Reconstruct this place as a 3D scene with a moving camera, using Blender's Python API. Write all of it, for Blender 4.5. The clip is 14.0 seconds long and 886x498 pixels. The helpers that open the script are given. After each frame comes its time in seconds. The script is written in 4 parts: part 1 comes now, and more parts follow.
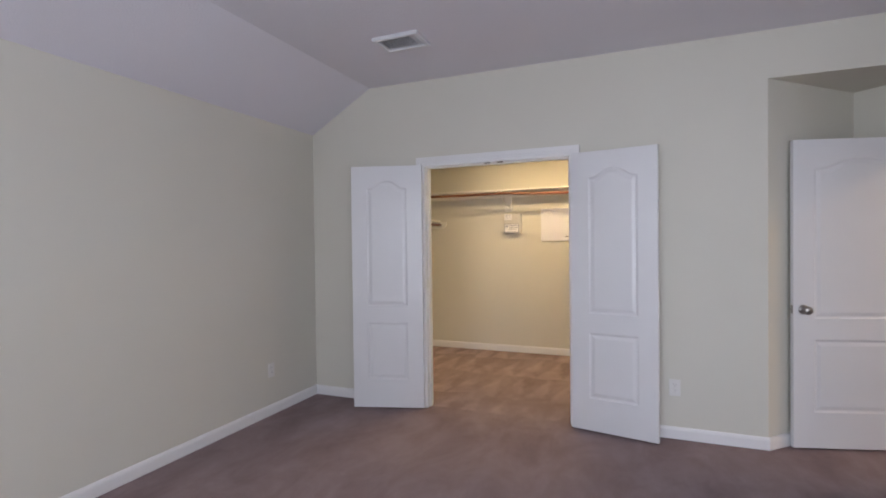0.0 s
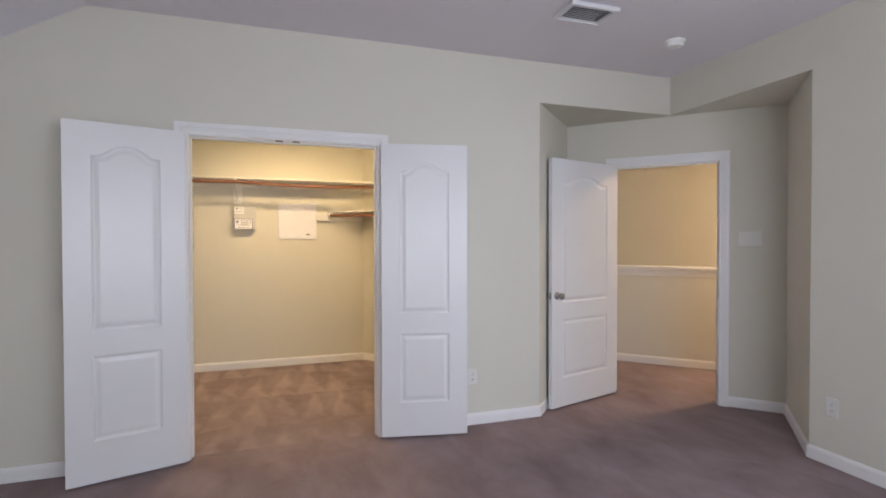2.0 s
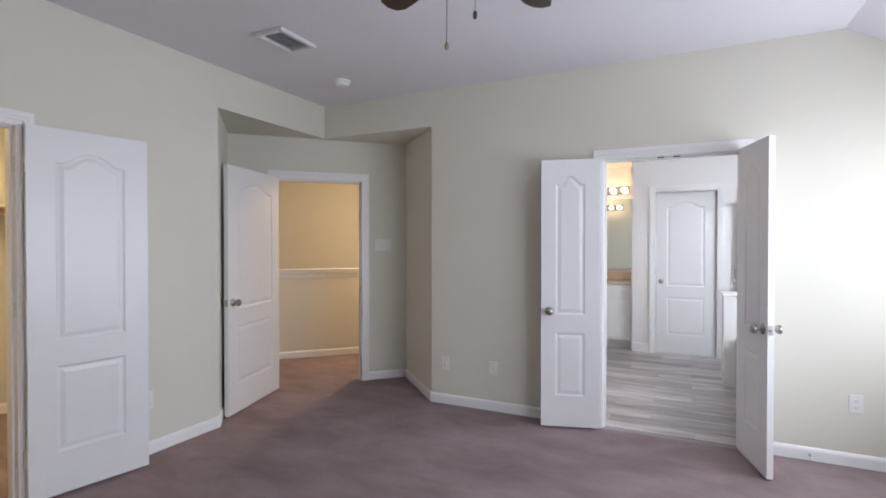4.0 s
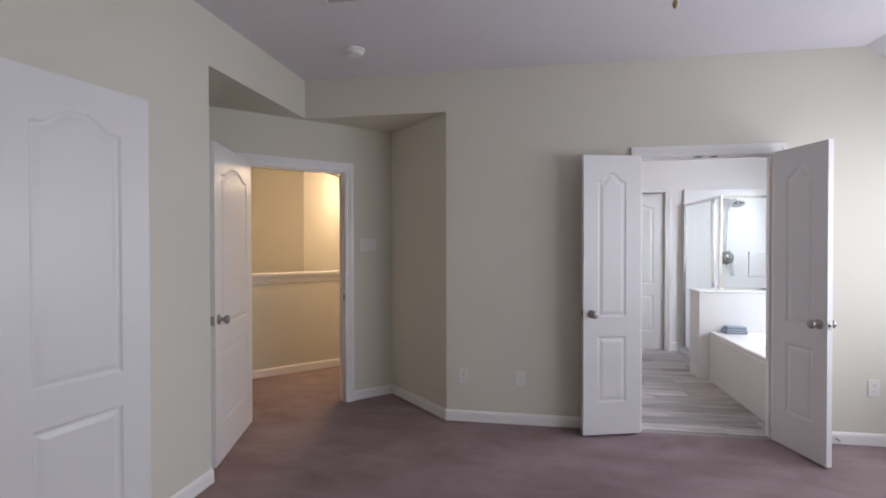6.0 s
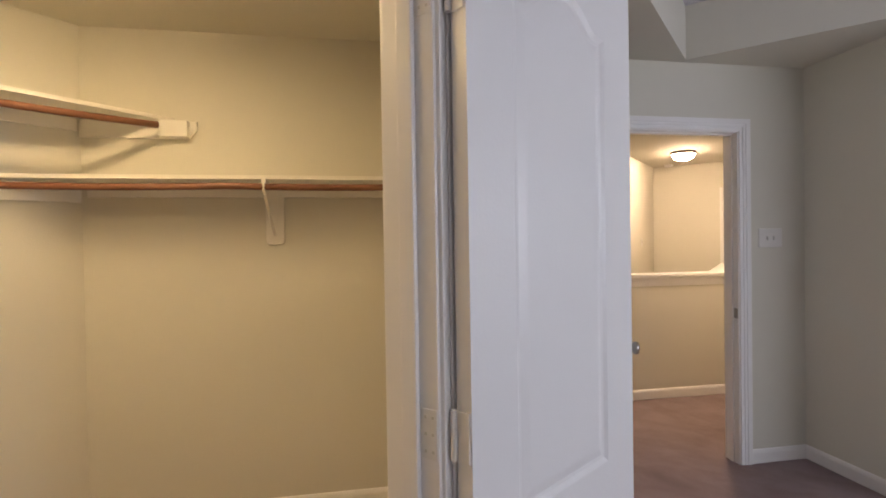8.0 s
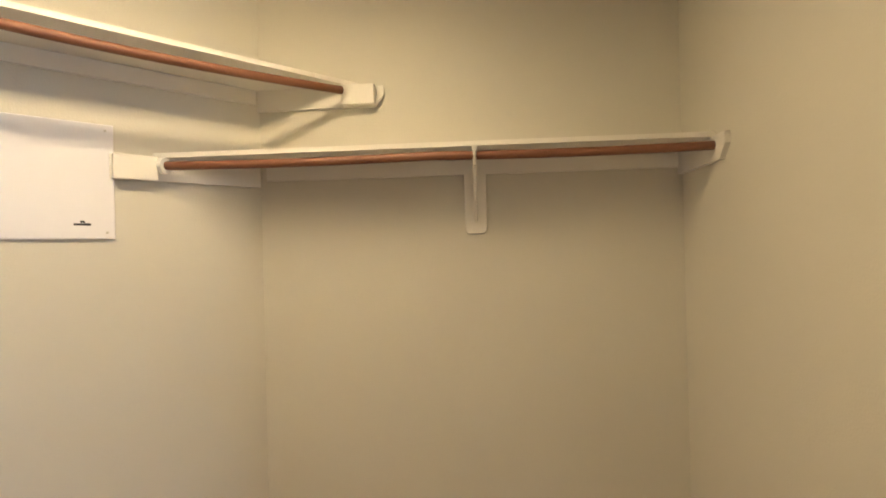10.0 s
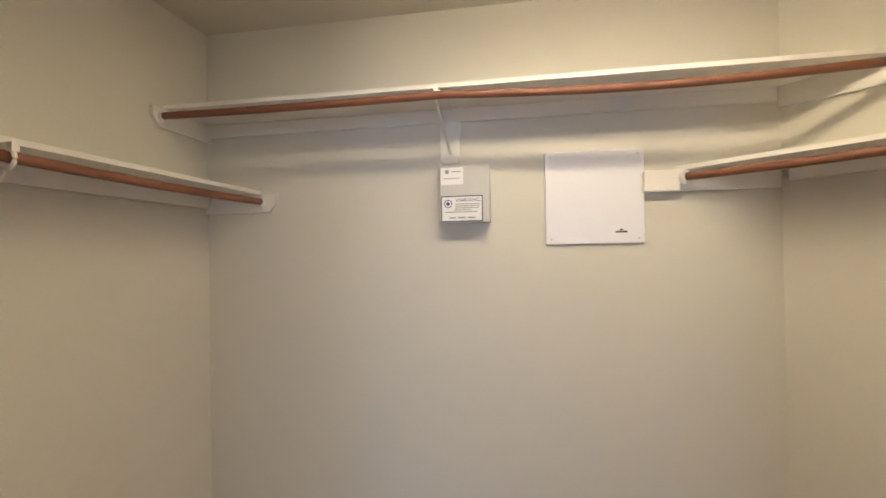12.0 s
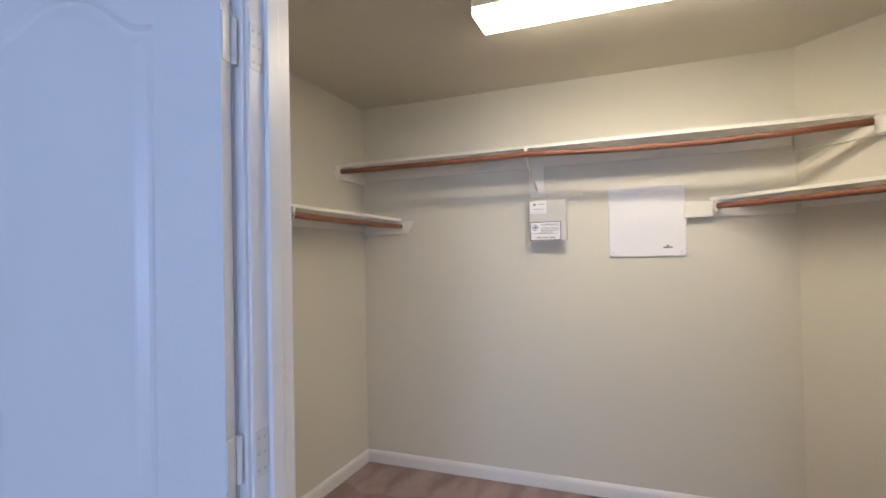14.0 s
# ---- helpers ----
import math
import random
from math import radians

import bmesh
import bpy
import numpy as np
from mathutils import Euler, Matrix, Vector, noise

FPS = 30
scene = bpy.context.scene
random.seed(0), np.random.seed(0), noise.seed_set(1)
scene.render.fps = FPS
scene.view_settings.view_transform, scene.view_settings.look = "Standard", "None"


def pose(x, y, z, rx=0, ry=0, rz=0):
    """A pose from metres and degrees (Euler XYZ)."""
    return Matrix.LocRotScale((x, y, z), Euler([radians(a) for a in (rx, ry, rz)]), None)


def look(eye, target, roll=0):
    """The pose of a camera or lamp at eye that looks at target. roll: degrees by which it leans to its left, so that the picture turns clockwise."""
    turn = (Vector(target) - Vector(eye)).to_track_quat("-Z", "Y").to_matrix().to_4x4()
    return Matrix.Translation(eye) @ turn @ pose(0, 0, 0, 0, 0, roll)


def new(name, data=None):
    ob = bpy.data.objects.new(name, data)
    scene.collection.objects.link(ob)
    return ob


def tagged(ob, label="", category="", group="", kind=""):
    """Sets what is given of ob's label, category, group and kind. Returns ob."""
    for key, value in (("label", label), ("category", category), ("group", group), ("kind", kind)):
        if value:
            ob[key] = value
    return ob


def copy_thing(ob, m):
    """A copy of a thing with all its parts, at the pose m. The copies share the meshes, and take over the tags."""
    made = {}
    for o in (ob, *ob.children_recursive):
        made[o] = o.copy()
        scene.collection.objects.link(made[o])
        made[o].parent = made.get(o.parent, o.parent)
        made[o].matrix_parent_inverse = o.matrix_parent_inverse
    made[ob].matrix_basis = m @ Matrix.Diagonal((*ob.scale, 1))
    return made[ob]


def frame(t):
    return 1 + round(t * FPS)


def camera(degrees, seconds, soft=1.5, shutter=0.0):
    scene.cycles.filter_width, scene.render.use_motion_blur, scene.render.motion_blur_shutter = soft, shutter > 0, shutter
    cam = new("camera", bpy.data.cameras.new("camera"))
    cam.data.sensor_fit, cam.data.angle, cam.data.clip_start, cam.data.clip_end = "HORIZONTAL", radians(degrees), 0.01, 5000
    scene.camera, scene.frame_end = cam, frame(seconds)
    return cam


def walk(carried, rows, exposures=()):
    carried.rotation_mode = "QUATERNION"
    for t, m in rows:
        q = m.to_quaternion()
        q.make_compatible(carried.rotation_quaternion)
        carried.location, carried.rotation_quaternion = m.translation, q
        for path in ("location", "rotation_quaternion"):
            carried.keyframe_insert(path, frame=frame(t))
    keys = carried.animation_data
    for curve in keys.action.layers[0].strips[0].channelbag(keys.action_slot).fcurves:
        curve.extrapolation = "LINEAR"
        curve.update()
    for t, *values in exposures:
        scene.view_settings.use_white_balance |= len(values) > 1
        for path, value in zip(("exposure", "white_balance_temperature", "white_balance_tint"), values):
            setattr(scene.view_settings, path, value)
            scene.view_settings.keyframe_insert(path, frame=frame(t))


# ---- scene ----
cam = camera(83.6, 14.0, soft=1.8)
PATH = [
    (0, (-0.042, -0.055, 1.404), (-0.8, 1.796, 1.375), -0.7),
    (0.5, (-0.317, 0.011, 1.378), (-0.739, 1.966, 1.35), -0.6),
    (1, (-0.622, 0.187, 1.402), (-0.765, 2.182, 1.373), -0.5),
    (1.5, (-0.932, 0.27, 1.402), (-0.725, 2.259, 1.372), -0.3),
    (2, (-1.214, 0.328, 1.37), (-0.591, 2.229, 1.34), -0.1),
    (2.5, (-1.526, 0.349, 1.394), (-0.522, 2.078, 1.368), -0.1),
    (3, (-1.791, 0.348, 1.414), (-0.481, 1.859, 1.39), -0.1),
    (3.5, (-1.881, 0.403, 1.4), (-0.3, 1.627, 1.379), 0.0),
    (4, (-1.961, 0.564, 1.408), (-0.16, 1.435, 1.386), 0.0),
    (4.2, (-1.998, 0.648, 1.408), (-0.143, 1.387, 1.388), 0.0),
    (6.3, (-1.868, 2.13, 1.407), (0.102, 2.474, 1.384), -0.1),
    (6.5, (-1.792, 2.26, 1.401), (0.166, 2.669, 1.378), -0.2),
    (7, (-1.621, 2.605, 1.408), (0.233, 3.353, 1.385), -0.6),
    (7.5, (-1.483, 2.942, 1.416), (0.265, 3.912, 1.389), -0.7),
    (8, (-1.267, 3.254, 1.39), (0.367, 4.407, 1.366), -0.9),
    (8.2, (-1.182, 3.366, 1.387), (0.388, 4.606, 1.362), -0.9),
    (10.3, (-1.088, 4.015, 1.326), (0.087, 5.633, 1.35), -1.7),
    (10.5, (-1.071, 4.01, 1.325), (-0.12, 5.769, 1.361), -1.7),
    (11, (-1.122, 3.997, 1.352), (-0.692, 5.95, 1.384), -1.2),
    (11.5, (-1.196, 3.956, 1.366), (-1.209, 5.955, 1.385), -1.0),
    (12, (-1.273, 3.871, 1.372), (-1.646, 5.836, 1.387), -0.9),
    (12.5, (-1.275, 3.722, 1.36), (-1.901, 5.622, 1.396), -0.9),
    (13, (-1.23, 3.522, 1.367), (-1.949, 5.388, 1.407), -0.9),
    (13.5, (-1.149, 3.294, 1.398), (-1.882, 5.154, 1.442), -1.0),
    (14, (-1.076, 3.021, 1.424), (-1.811, 4.882, 1.452), -1.1),
]
EXPOSURES = [(0, -0.19, 6450, 18), (2.0, 0.02, 6550, 16), (4.2, -0.06, 6600, 15), (6.3, -0.38, 6800, 18), (7.2, -0.28, 6700, 18), (8.2, -0.1, 6700, 18), (10.3, 0.01, 5750, 15), (12.0, -0.10, 5300, 17), (14, -0.09, 4900, 18)]
walk(cam, [(t, look(eye, target, roll)) for t, eye, target, roll in PATH], EXPOSURES)

# ---- light ----
world = bpy.data.worlds.new("sky")
scene.world = world
world.use_nodes = True
wn = world.node_tree
sky = wn.nodes.new("ShaderNodeTexSky")
sky.sky_type, sky.sun_disc = "NISHITA", False
sky.sun_elevation, sky.sun_rotation = radians(48), radians(30)
wn.links.new(sky.outputs["Color"], wn.nodes["Background"].inputs["Color"])
wn.nodes["Background"].inputs["Strength"].default_value = 0.1


def lamp(name, kind, m, energy, color, sx=1.0, sy=1.0):
    data = bpy.data.lights.new(name, kind)
    data.energy, data.color = energy, color
    if kind == "AREA":
        data.shape, data.size, data.size_y = "RECTANGLE", sx, sy
    ob = new(name, data)
    ob.matrix_world = m
    return ob


SKY_POWER, BATH_POWER = 82, 62
sun = lamp("sun", "SUN", pose(0, 0, 9, 42, 0, 150), 2.0, (1.0, 0.95, 0.88))
sun.data.angle = radians(0.5)
# daylight in the window openings
lamp("window_daylight", "AREA", look((0.21, -1.0, 1.45), (0.1, 3.0, 1.45)), SKY_POWER, (0.80, 0.89, 1.0), 3.0, 1.4)
lamp("bath_window_daylight", "AREA", look((3.0, -1.5, 1.75), (3.4, 2.0, 0.4)), BATH_POWER, (0.78, 0.88, 1.0), 1.2, 1.1)


# ---- materials ----
def mat(name, color, rough=0.5, metal=0.0, var=0.06, scale=3.0, bump=0.0, bscale=200.0, color2=None, spec=0.5):
    m = bpy.data.materials.new(name)
    m.use_nodes = True
    nt = m.node_tree
    b = nt.nodes["Principled BSDF"]
    b.inputs["Roughness"].default_value, b.inputs["Metallic"].default_value = rough, metal
    b.inputs["Specular IOR Level"].default_value = spec
    tc = nt.nodes.new("ShaderNodeTexCoord")
    n1 = nt.nodes.new("ShaderNodeTexNoise")
    n1.inputs["Scale"].default_value, n1.inputs["Detail"].default_value = scale, 5
    nt.links.new(tc.outputs["Object"], n1.inputs["Vector"])
    mix = nt.nodes.new("ShaderNodeMix")
    mix.data_type = "RGBA"
    c2 = color2 or [c * (1 - var) for c in color]
    mix.inputs[6].default_value, mix.inputs[7].default_value = (*color, 1), (*c2, 1)
    nt.links.new(n1.outputs["Fac"], mix.inputs[0])
    nt.links.new(mix.outputs[2], b.inputs["Base Color"])
    if bump:
        n2 = nt.nodes.new("ShaderNodeTexNoise")
        n2.inputs["Scale"].default_value, n2.inputs["Detail"].default_value = bscale, 3
        nt.links.new(tc.outputs["Object"], n2.inputs["Vector"])
        bp = nt.nodes.new("ShaderNodeBump")
        bp.inputs["Strength"].default_value, bp.inputs["Distance"].default_value = bump, 0.004
        nt.links.new(n2.outputs["Fac"], bp.inputs["Height"])
        nt.links.new(bp.outputs["Normal"], b.inputs["Normal"])
    return m


def glow(name, color, strength):
    m = bpy.data.materials.new(name)
    m.use_nodes = True
    b = m.node_tree.nodes["Principled BSDF"]
    b.inputs["Base Color"].default_value = (0.9, 0.9, 0.88, 1)
    b.inputs["Emission Color"].default_value = (*color, 1)
    b.inputs["Emission Strength"].default_value = strength
    return m


def carpet_material(tracks=False):
    m = mat("closet_carpet" if tracks else "carpet", (0.235, 0.165, 0.150), 0.95, 0, bump=0.9, bscale=260, spec=0.1)
    nt = m.node_tree
    b = nt.nodes["Principled BSDF"]
    tc = nt.nodes["Texture Coordinate"]
    # brushed pile: broad lighter and darker strokes with ragged ends
    mp = nt.nodes.new("ShaderNodeMapping")
    mp.inputs["Rotation"].default_value = (0, 0, radians(12))
    mp.inputs["Scale"].default_value = (1.7, 1.0, 1)
    nt.links.new(tc.outputs["Object"], mp.inputs["Vector"])
    strokes = nt.nodes.new("ShaderNodeTexNoise")
    strokes.inputs["Scale"].default_value, strokes.inputs["Detail"].default_value = 1.9, 6
    strokes.inputs["Roughness"].default_value = 0.62
    strokes.inputs["Distortion"].default_value = 0.35
    nt.links.new(mp.outputs["Vector"], strokes.inputs["Vector"])
    fine = nt.nodes.new("ShaderNodeTexNoise")
    fine.inputs["Scale"].default_value, fine.inputs["Detail"].default_value = 190, 2
    nt.links.new(tc.outputs["Object"], fine.inputs["Vector"])
    ramp = nt.nodes.new("ShaderNodeValToRGB")
    ramp.color_ramp.elements[0].position, ramp.color_ramp.elements[1].position = 0.30, 0.70
    ramp.color_ramp.elements[0].color, ramp.color_ramp.elements[1].color = (0.265, 0.197, 0.203, 1), (0.405, 0.314, 0.318, 1)
    nt.links.new(strokes.outputs["Fac"], ramp.inputs["Fac"])
    mul = nt.nodes.new("ShaderNodeMix")
    mul.data_type, mul.blend_type = "RGBA", "MULTIPLY"
    mul.inputs[0].default_value = 0.5
    r2 = nt.nodes.new("ShaderNodeValToRGB")
    r2.color_ramp.elements[0].position, r2.color_ramp.elements[1].position = 0.3, 0.7
    r2.color_ramp.elements[0].color = (0.5, 0.5, 0.5, 1)
    nt.links.new(fine.outputs["Fac"], r2.inputs["Fac"])
    nt.links.new(ramp.outputs["Color"], mul.inputs[6])
    nt.links.new(r2.outputs["Color"], mul.inputs[7])
    if tracks:
        # lighter wedges left by a vacuum head, in rows
        def node(op, a, c=None):
            n = nt.nodes.new("ShaderNodeMath")
            n.operation = op
            for k, val in enumerate((a, c)):
                if val is None:
                    continue
                if isinstance(val, (int, float)):
                    n.inputs[k].default_value = val
                else:
                    nt.links.new(val, n.inputs[k])
            return n.outputs[0]
        wob = nt.nodes.new("ShaderNodeTexNoise")
        wob.inputs["Scale"].default_value = 2.2
        nt.links.new(tc.outputs["Object"], wob.inputs["Vector"])
        sep = nt.nodes.new("ShaderNodeSeparateXYZ")
        nt.links.new(tc.outputs["Object"], sep.inputs[0])
        x = node("ADD", sep.outputs["X"], node("MULTIPLY", wob.outputs["Fac"], 0.22))
        y = node("ADD", sep.outputs["Y"], node("MULTIPLY", wob.outputs["Fac"], 0.45))
        fx = node("MULTIPLY", node("ABSOLUTE", node("SUBTRACT", node("FRACT", node("DIVIDE", x, 0.24)), 0.5)), 2.0)
        fy = node("SUBTRACT", 1.0, node("FRACT", node("DIVIDE", y, 0.74)))
        edge = nt.nodes.new("ShaderNodeMapRange")
        edge.inputs["From Min"].default_value, edge.inputs["From Max"].default_value = -0.15, 0.22
        nt.links.new(node("SUBTRACT", fy, fx), edge.inputs["Value"])
        wed = nt.nodes.new("ShaderNodeMix")
        wed.data_type, wed.blend_type = "RGBA", "MULTIPLY"
        wed.inputs[7].default_value = (1.30, 1.30, 1.285, 1)
        worn = nt.nodes.new("ShaderNodeTexNoise")
        worn.inputs["Scale"].default_value, worn.inputs["Detail"].default_value = 1.1, 4
        nt.links.new(tc.outputs["Object"], worn.inputs["Vector"])
        keep = nt.nodes.new("ShaderNodeMapRange")
        keep.inputs["From Min"].default_value, keep.inputs["From Max"].default_value = 0.34, 0.54
        nt.links.new(worn.outputs["Fac"], keep.inputs["Value"])
        nt.links.new(node("MULTIPLY", edge.outputs[0], keep.outputs[0]), wed.inputs[0])
        nt.links.new(mul.outputs[2], wed.inputs[6])
        mul = wed
    nt.links.new(mul.outputs[2], b.inputs["Base Color"])
    return m


def plank_material():
    m = mat("wood_look_tile", (0.5, 0.46, 0.42), 0.35, 0)
    nt = m.node_tree
    b = nt.nodes["Principled BSDF"]
    tc = nt.nodes["Texture Coordinate"]
    info = nt.nodes.new("ShaderNodeObjectInfo")
    mp = nt.nodes.new("ShaderNodeMapping")
    mp.inputs["Scale"].default_value = (14, 1.6, 1)
    nt.links.new(tc.outputs["Object"], mp.inputs["Vector"])
    add = nt.nodes.new("ShaderNodeVectorMath")
    comb = nt.nodes.new("ShaderNodeCombineXYZ")
    mm = nt.nodes.new("ShaderNodeMath")
    mm.operation = "MULTIPLY"
    mm.inputs[1].default_value = 37
    nt.links.new(info.outputs["Random"], mm.inputs[0])
    nt.links.new(mm.outputs[0], comb.inputs["Z"])
    nt.links.new(mp.outputs["Vector"], add.inputs[0])
    nt.links.new(comb.outputs[0], add.inputs[1])
    n = nt.nodes.new("ShaderNodeTexNoise")
    n.inputs["Scale"].default_value, n.inputs["Detail"].default_value = 1.6, 6
    nt.links.new(add.outputs[0], n.inputs["Vector"])
    r = nt.nodes.new("ShaderNodeValToRGB")
    r.color_ramp.elements[0].position, r.color_ramp.elements[1].position = 0.25, 0.75
    r.color_ramp.elements[0].color, r.color_ramp.elements[1].color = (0.27, 0.252, 0.245, 1), (0.72, 0.68, 0.67, 1)
    nt.links.new(n.outputs["Fac"], r.inputs["Fac"])
    mul = nt.nodes.new("ShaderNodeMix")
    mul.data_type, mul.blend_type = "RGBA", "MULTIPLY"
    mul.inputs[0].default_value = 1.0
    r3 = nt.nodes.new("ShaderNodeValToRGB")
    r3.color_ramp.elements[0].color, r3.color_ramp.elements[1].color = (0.58, 0.57, 0.57, 1), (1.1, 1.1, 1.12, 1)
    nt.links.new(info.outputs["Random"], r3.inputs["Fac"])
    nt.links.new(r.outputs["Color"], mul.inputs[6])
    nt.links.new(r3.outputs["Color"], mul.inputs[7])
    nt.links.new(mul.outputs[2], b.inputs["Base Color"])
    return m


def glass_material():
    m = bpy.data.materials.new("clear_glass")
    m.use_nodes = True
    b = m.node_tree.nodes["Principled BSDF"]
    b.inputs["Transmission Weight"].default_value = 1.0
    b.inputs["Roughness"].default_value = 0.02
    b.inputs["Base Color"].default_value = (0.94, 0.97, 0.96, 1)
    b.inputs["IOR"].default_value = 1.1
    return m


WALL = mat("wall_paint", (0.675, 0.65, 0.565), 0.75, 0, 0.05, 1.7, 0.2, 160)
BATHWALL = mat("bath_wall_paint", (0.78, 0.76, 0.745), 0.6, 0, 0.04, 1.7, 0.2, 160)
CEIL = mat("ceiling_paint", (0.74, 0.72, 0.765), 0.9, 0, 0.04, 2.0, 0.6, 90)
CEIL2 = mat("closet_ceiling_paint", (0.64, 0.615, 0.53), 0.9, 0, 0.04, 2.0, 0.5, 90)
TRIM = mat("white_trim_paint", (0.82, 0.81, 0.80), 0.34, 0, 0.04, 4.0, 0.06, 60)
DOOR = mat("white_door_paint", (0.75, 0.745, 0.745), 0.32, 0, 0.03, 5.0, 0.10, 120)
SHELF = mat("shelf_paint", (0.80, 0.775, 0.71), 0.45, 0, 0.05, 6.0, 0.1, 80)
CARPET = carpet_material()
CARPET2 = carpet_material(True)
PLANK = plank_material()
GROUT = mat("grout", (0.36, 0.34, 0.32), 0.9, 0, 0.1, 20)
ROD = mat("stained_wood_rod", (0.235, 0.098, 0.050), 0.5, 0, 0.4, 14, 0.1, 90, (0.17, 0.065, 0.035))
BLADE = mat("dark_walnut_blade", (0.075, 0.045, 0.032), 0.4, 0, 0.45, 9, 0.1, 70)
NICKEL = mat("brushed_nickel", (0.42, 0.40, 0.38), 0.28, 1.0, 0.15, 40)
CHROME = mat("chrome", (0.75, 0.75, 0.75), 0.12, 1.0, 0.03, 10)
BRONZE = mat("dark_bronze", (0.10, 0.075, 0.055), 0.4, 0.8, 0.2, 20)
HINGE = mat("painted_hinge", (0.78, 0.77, 0.75), 0.35, 0.0, 0.12, 60)
PANEL = mat("panel_enamel", (0.80, 0.79, 0.815), 0.4, 0, 0.03, 8)
PLATE = mat("wall_plate_plastic", (0.74, 0.725, 0.69), 0.4, 0, 0.03, 8)
PLASTIC = mat("white_plastic", (0.82, 0.82, 0.80), 0.35, 0, 0.03, 8)
DARK = mat("dark_slot", (0.02, 0.02, 0.02), 0.6, 0, 0.1, 30)
GREYMET = mat("grey_enamelled_steel", (0.58, 0.57, 0.53), 0.45, 0.1, 0.06, 12)
# Duct shade behind the bedroom vents' slats, put into the colour.
SHADOWGREY = mat("vent_duct_shade", (0.10, 0.10, 0.105), 0.8, 0, 0.2, 30)
VENTM = mat("vent_enamel", (0.70, 0.70, 0.72), 0.4, 0.1, 0.04, 12)
# Paler painted shade for behind the closet vent's slats.
VENTSHADE = mat("pale_vent_duct_shade", (0.34, 0.31, 0.25), 0.8, 0, 0.2, 30)
LABEL = mat("paper_label", (0.80, 0.80, 0.80), 0.5, 0, 0.03, 20)
NAVY = mat("navy_ink", (0.03, 0.05, 0.16), 0.5, 0, 0.05, 20)
INK = mat("grey_ink", (0.28, 0.29, 0.34), 0.6, 0, 0.05, 20)
ACRYLIC = mat("white_acrylic", (0.84, 0.84, 0.84), 0.2, 0, 0.02, 6)
CABINET = mat("white_cabinet_paint", (0.80, 0.80, 0.79), 0.4, 0, 0.03, 8)
COUNTER = mat("cultured_marble", (0.74, 0.64, 0.52), 0.2, 0, 0.18, 7)
TOWEL = mat("blue_grey_towel", (0.34, 0.39, 0.46), 0.95, 0, 0.25, 40, 0.8, 200)
MIRROR = mat("mirror_silver", (0.86, 0.91, 0.88), 0.02, 1.0, 0.0, 2)
GLASS = glass_material()
TUBE = glow("lit_diffuser", (1.0, 0.745, 0.385), 38.5)
BULB = glow("lit_globe", (1.0, 0.66, 0.36), 24.0)
DOME = glow("lit_dome", (1.0, 0.74, 0.48), 165.0)


# ---- mesh helpers ----
def mesh_object(name, bm, material, parent=None, smooth=False):
    me = bpy.data.meshes.new(name)
    bmesh.ops.recalc_face_normals(bm, faces=bm.faces[:])
    bm.to_mesh(me)
    bm.free()
    me.materials.append(material)
    if smooth:
        for p in me.polygons:
            p.use_smooth = True
    ob = new(name, me)
    if parent is not None:
        ob.parent = parent
    return ob


def part(name, bm, material, parent, label="", smooth=False):
    ob = mesh_object(name, bm, material, parent, smooth)
    if label:
        tagged(ob, label)
    return ob


def thing(name, m, label, category, group=""):
    e = new(name)
    e.empty_display_size = 0.05
    e.matrix_world = m
    return tagged(e, label, category, group)


def structure(name, bm, material, label, category, smooth=False):
    return tagged(mesh_object(name, bm, material, None, smooth), label, category, kind="structure")


def box(bm, x0, x1, y0, y1, z0, z1, m=None, bevel=0.0):
    r = bmesh.ops.create_cube(bm, size=1.0)
    vs = r["verts"]
    for v in vs:
        v.co = Vector((x0 + (v.co.x + 0.5) * (x1 - x0), y0 + (v.co.y + 0.5) * (y1 - y0), z0 + (v.co.z + 0.5) * (z1 - z0)))
    if bevel:
        es = list({e for v in vs for e in v.link_edges})
        r = bmesh.ops.bevel(bm, geom=es, offset=bevel, segments=2, affect="EDGES", profile=0.5)
        vs = list({v for f in r["faces"] for v in f.verts} | {v for v in vs if v.is_valid})
    if m is not None:
        for v in vs:
            v.co = m @ v.co
    return vs


def boxed(*args, **kw):
    bm = bmesh.new()
    box(bm, *args, **kw)
    return bm


def prism(points, z0, z1):
    bm = bmesh.new()
    lo = [bm.verts.new((x, y, z0)) for x, y in points]
    hi = [bm.verts.new((x, y, z1)) for x, y in points]
    bm.faces.new(lo)
    bm.faces.new(hi)
    n = len(points)
    for i in range(n):
        bm.faces.new((lo[i], lo[(i + 1) % n], hi[(i + 1) % n], hi[i]))
    return bm


def lathe(profile, n=24, m=None):
    """Turns a list of (radius, height) about z."""
    bm = bmesh.new()
    rings = []
    for r, z in profile:
        rings.append([bm.verts.new((max(r, 0.0004) * math.cos(2 * math.pi * i / n), max(r, 0.0004) * math.sin(2 * math.pi * i / n), z)) for i in range(n)])
    for a, b in zip(rings, rings[1:]):
        for i in range(n):
            bm.faces.new((a[i], a[(i + 1) % n], b[(i + 1) % n], b[i]))
    bm.faces.new(rings[0])
    bm.faces.new(rings[-1])
    if m is not None:
        bm.transform(m)
    return bm


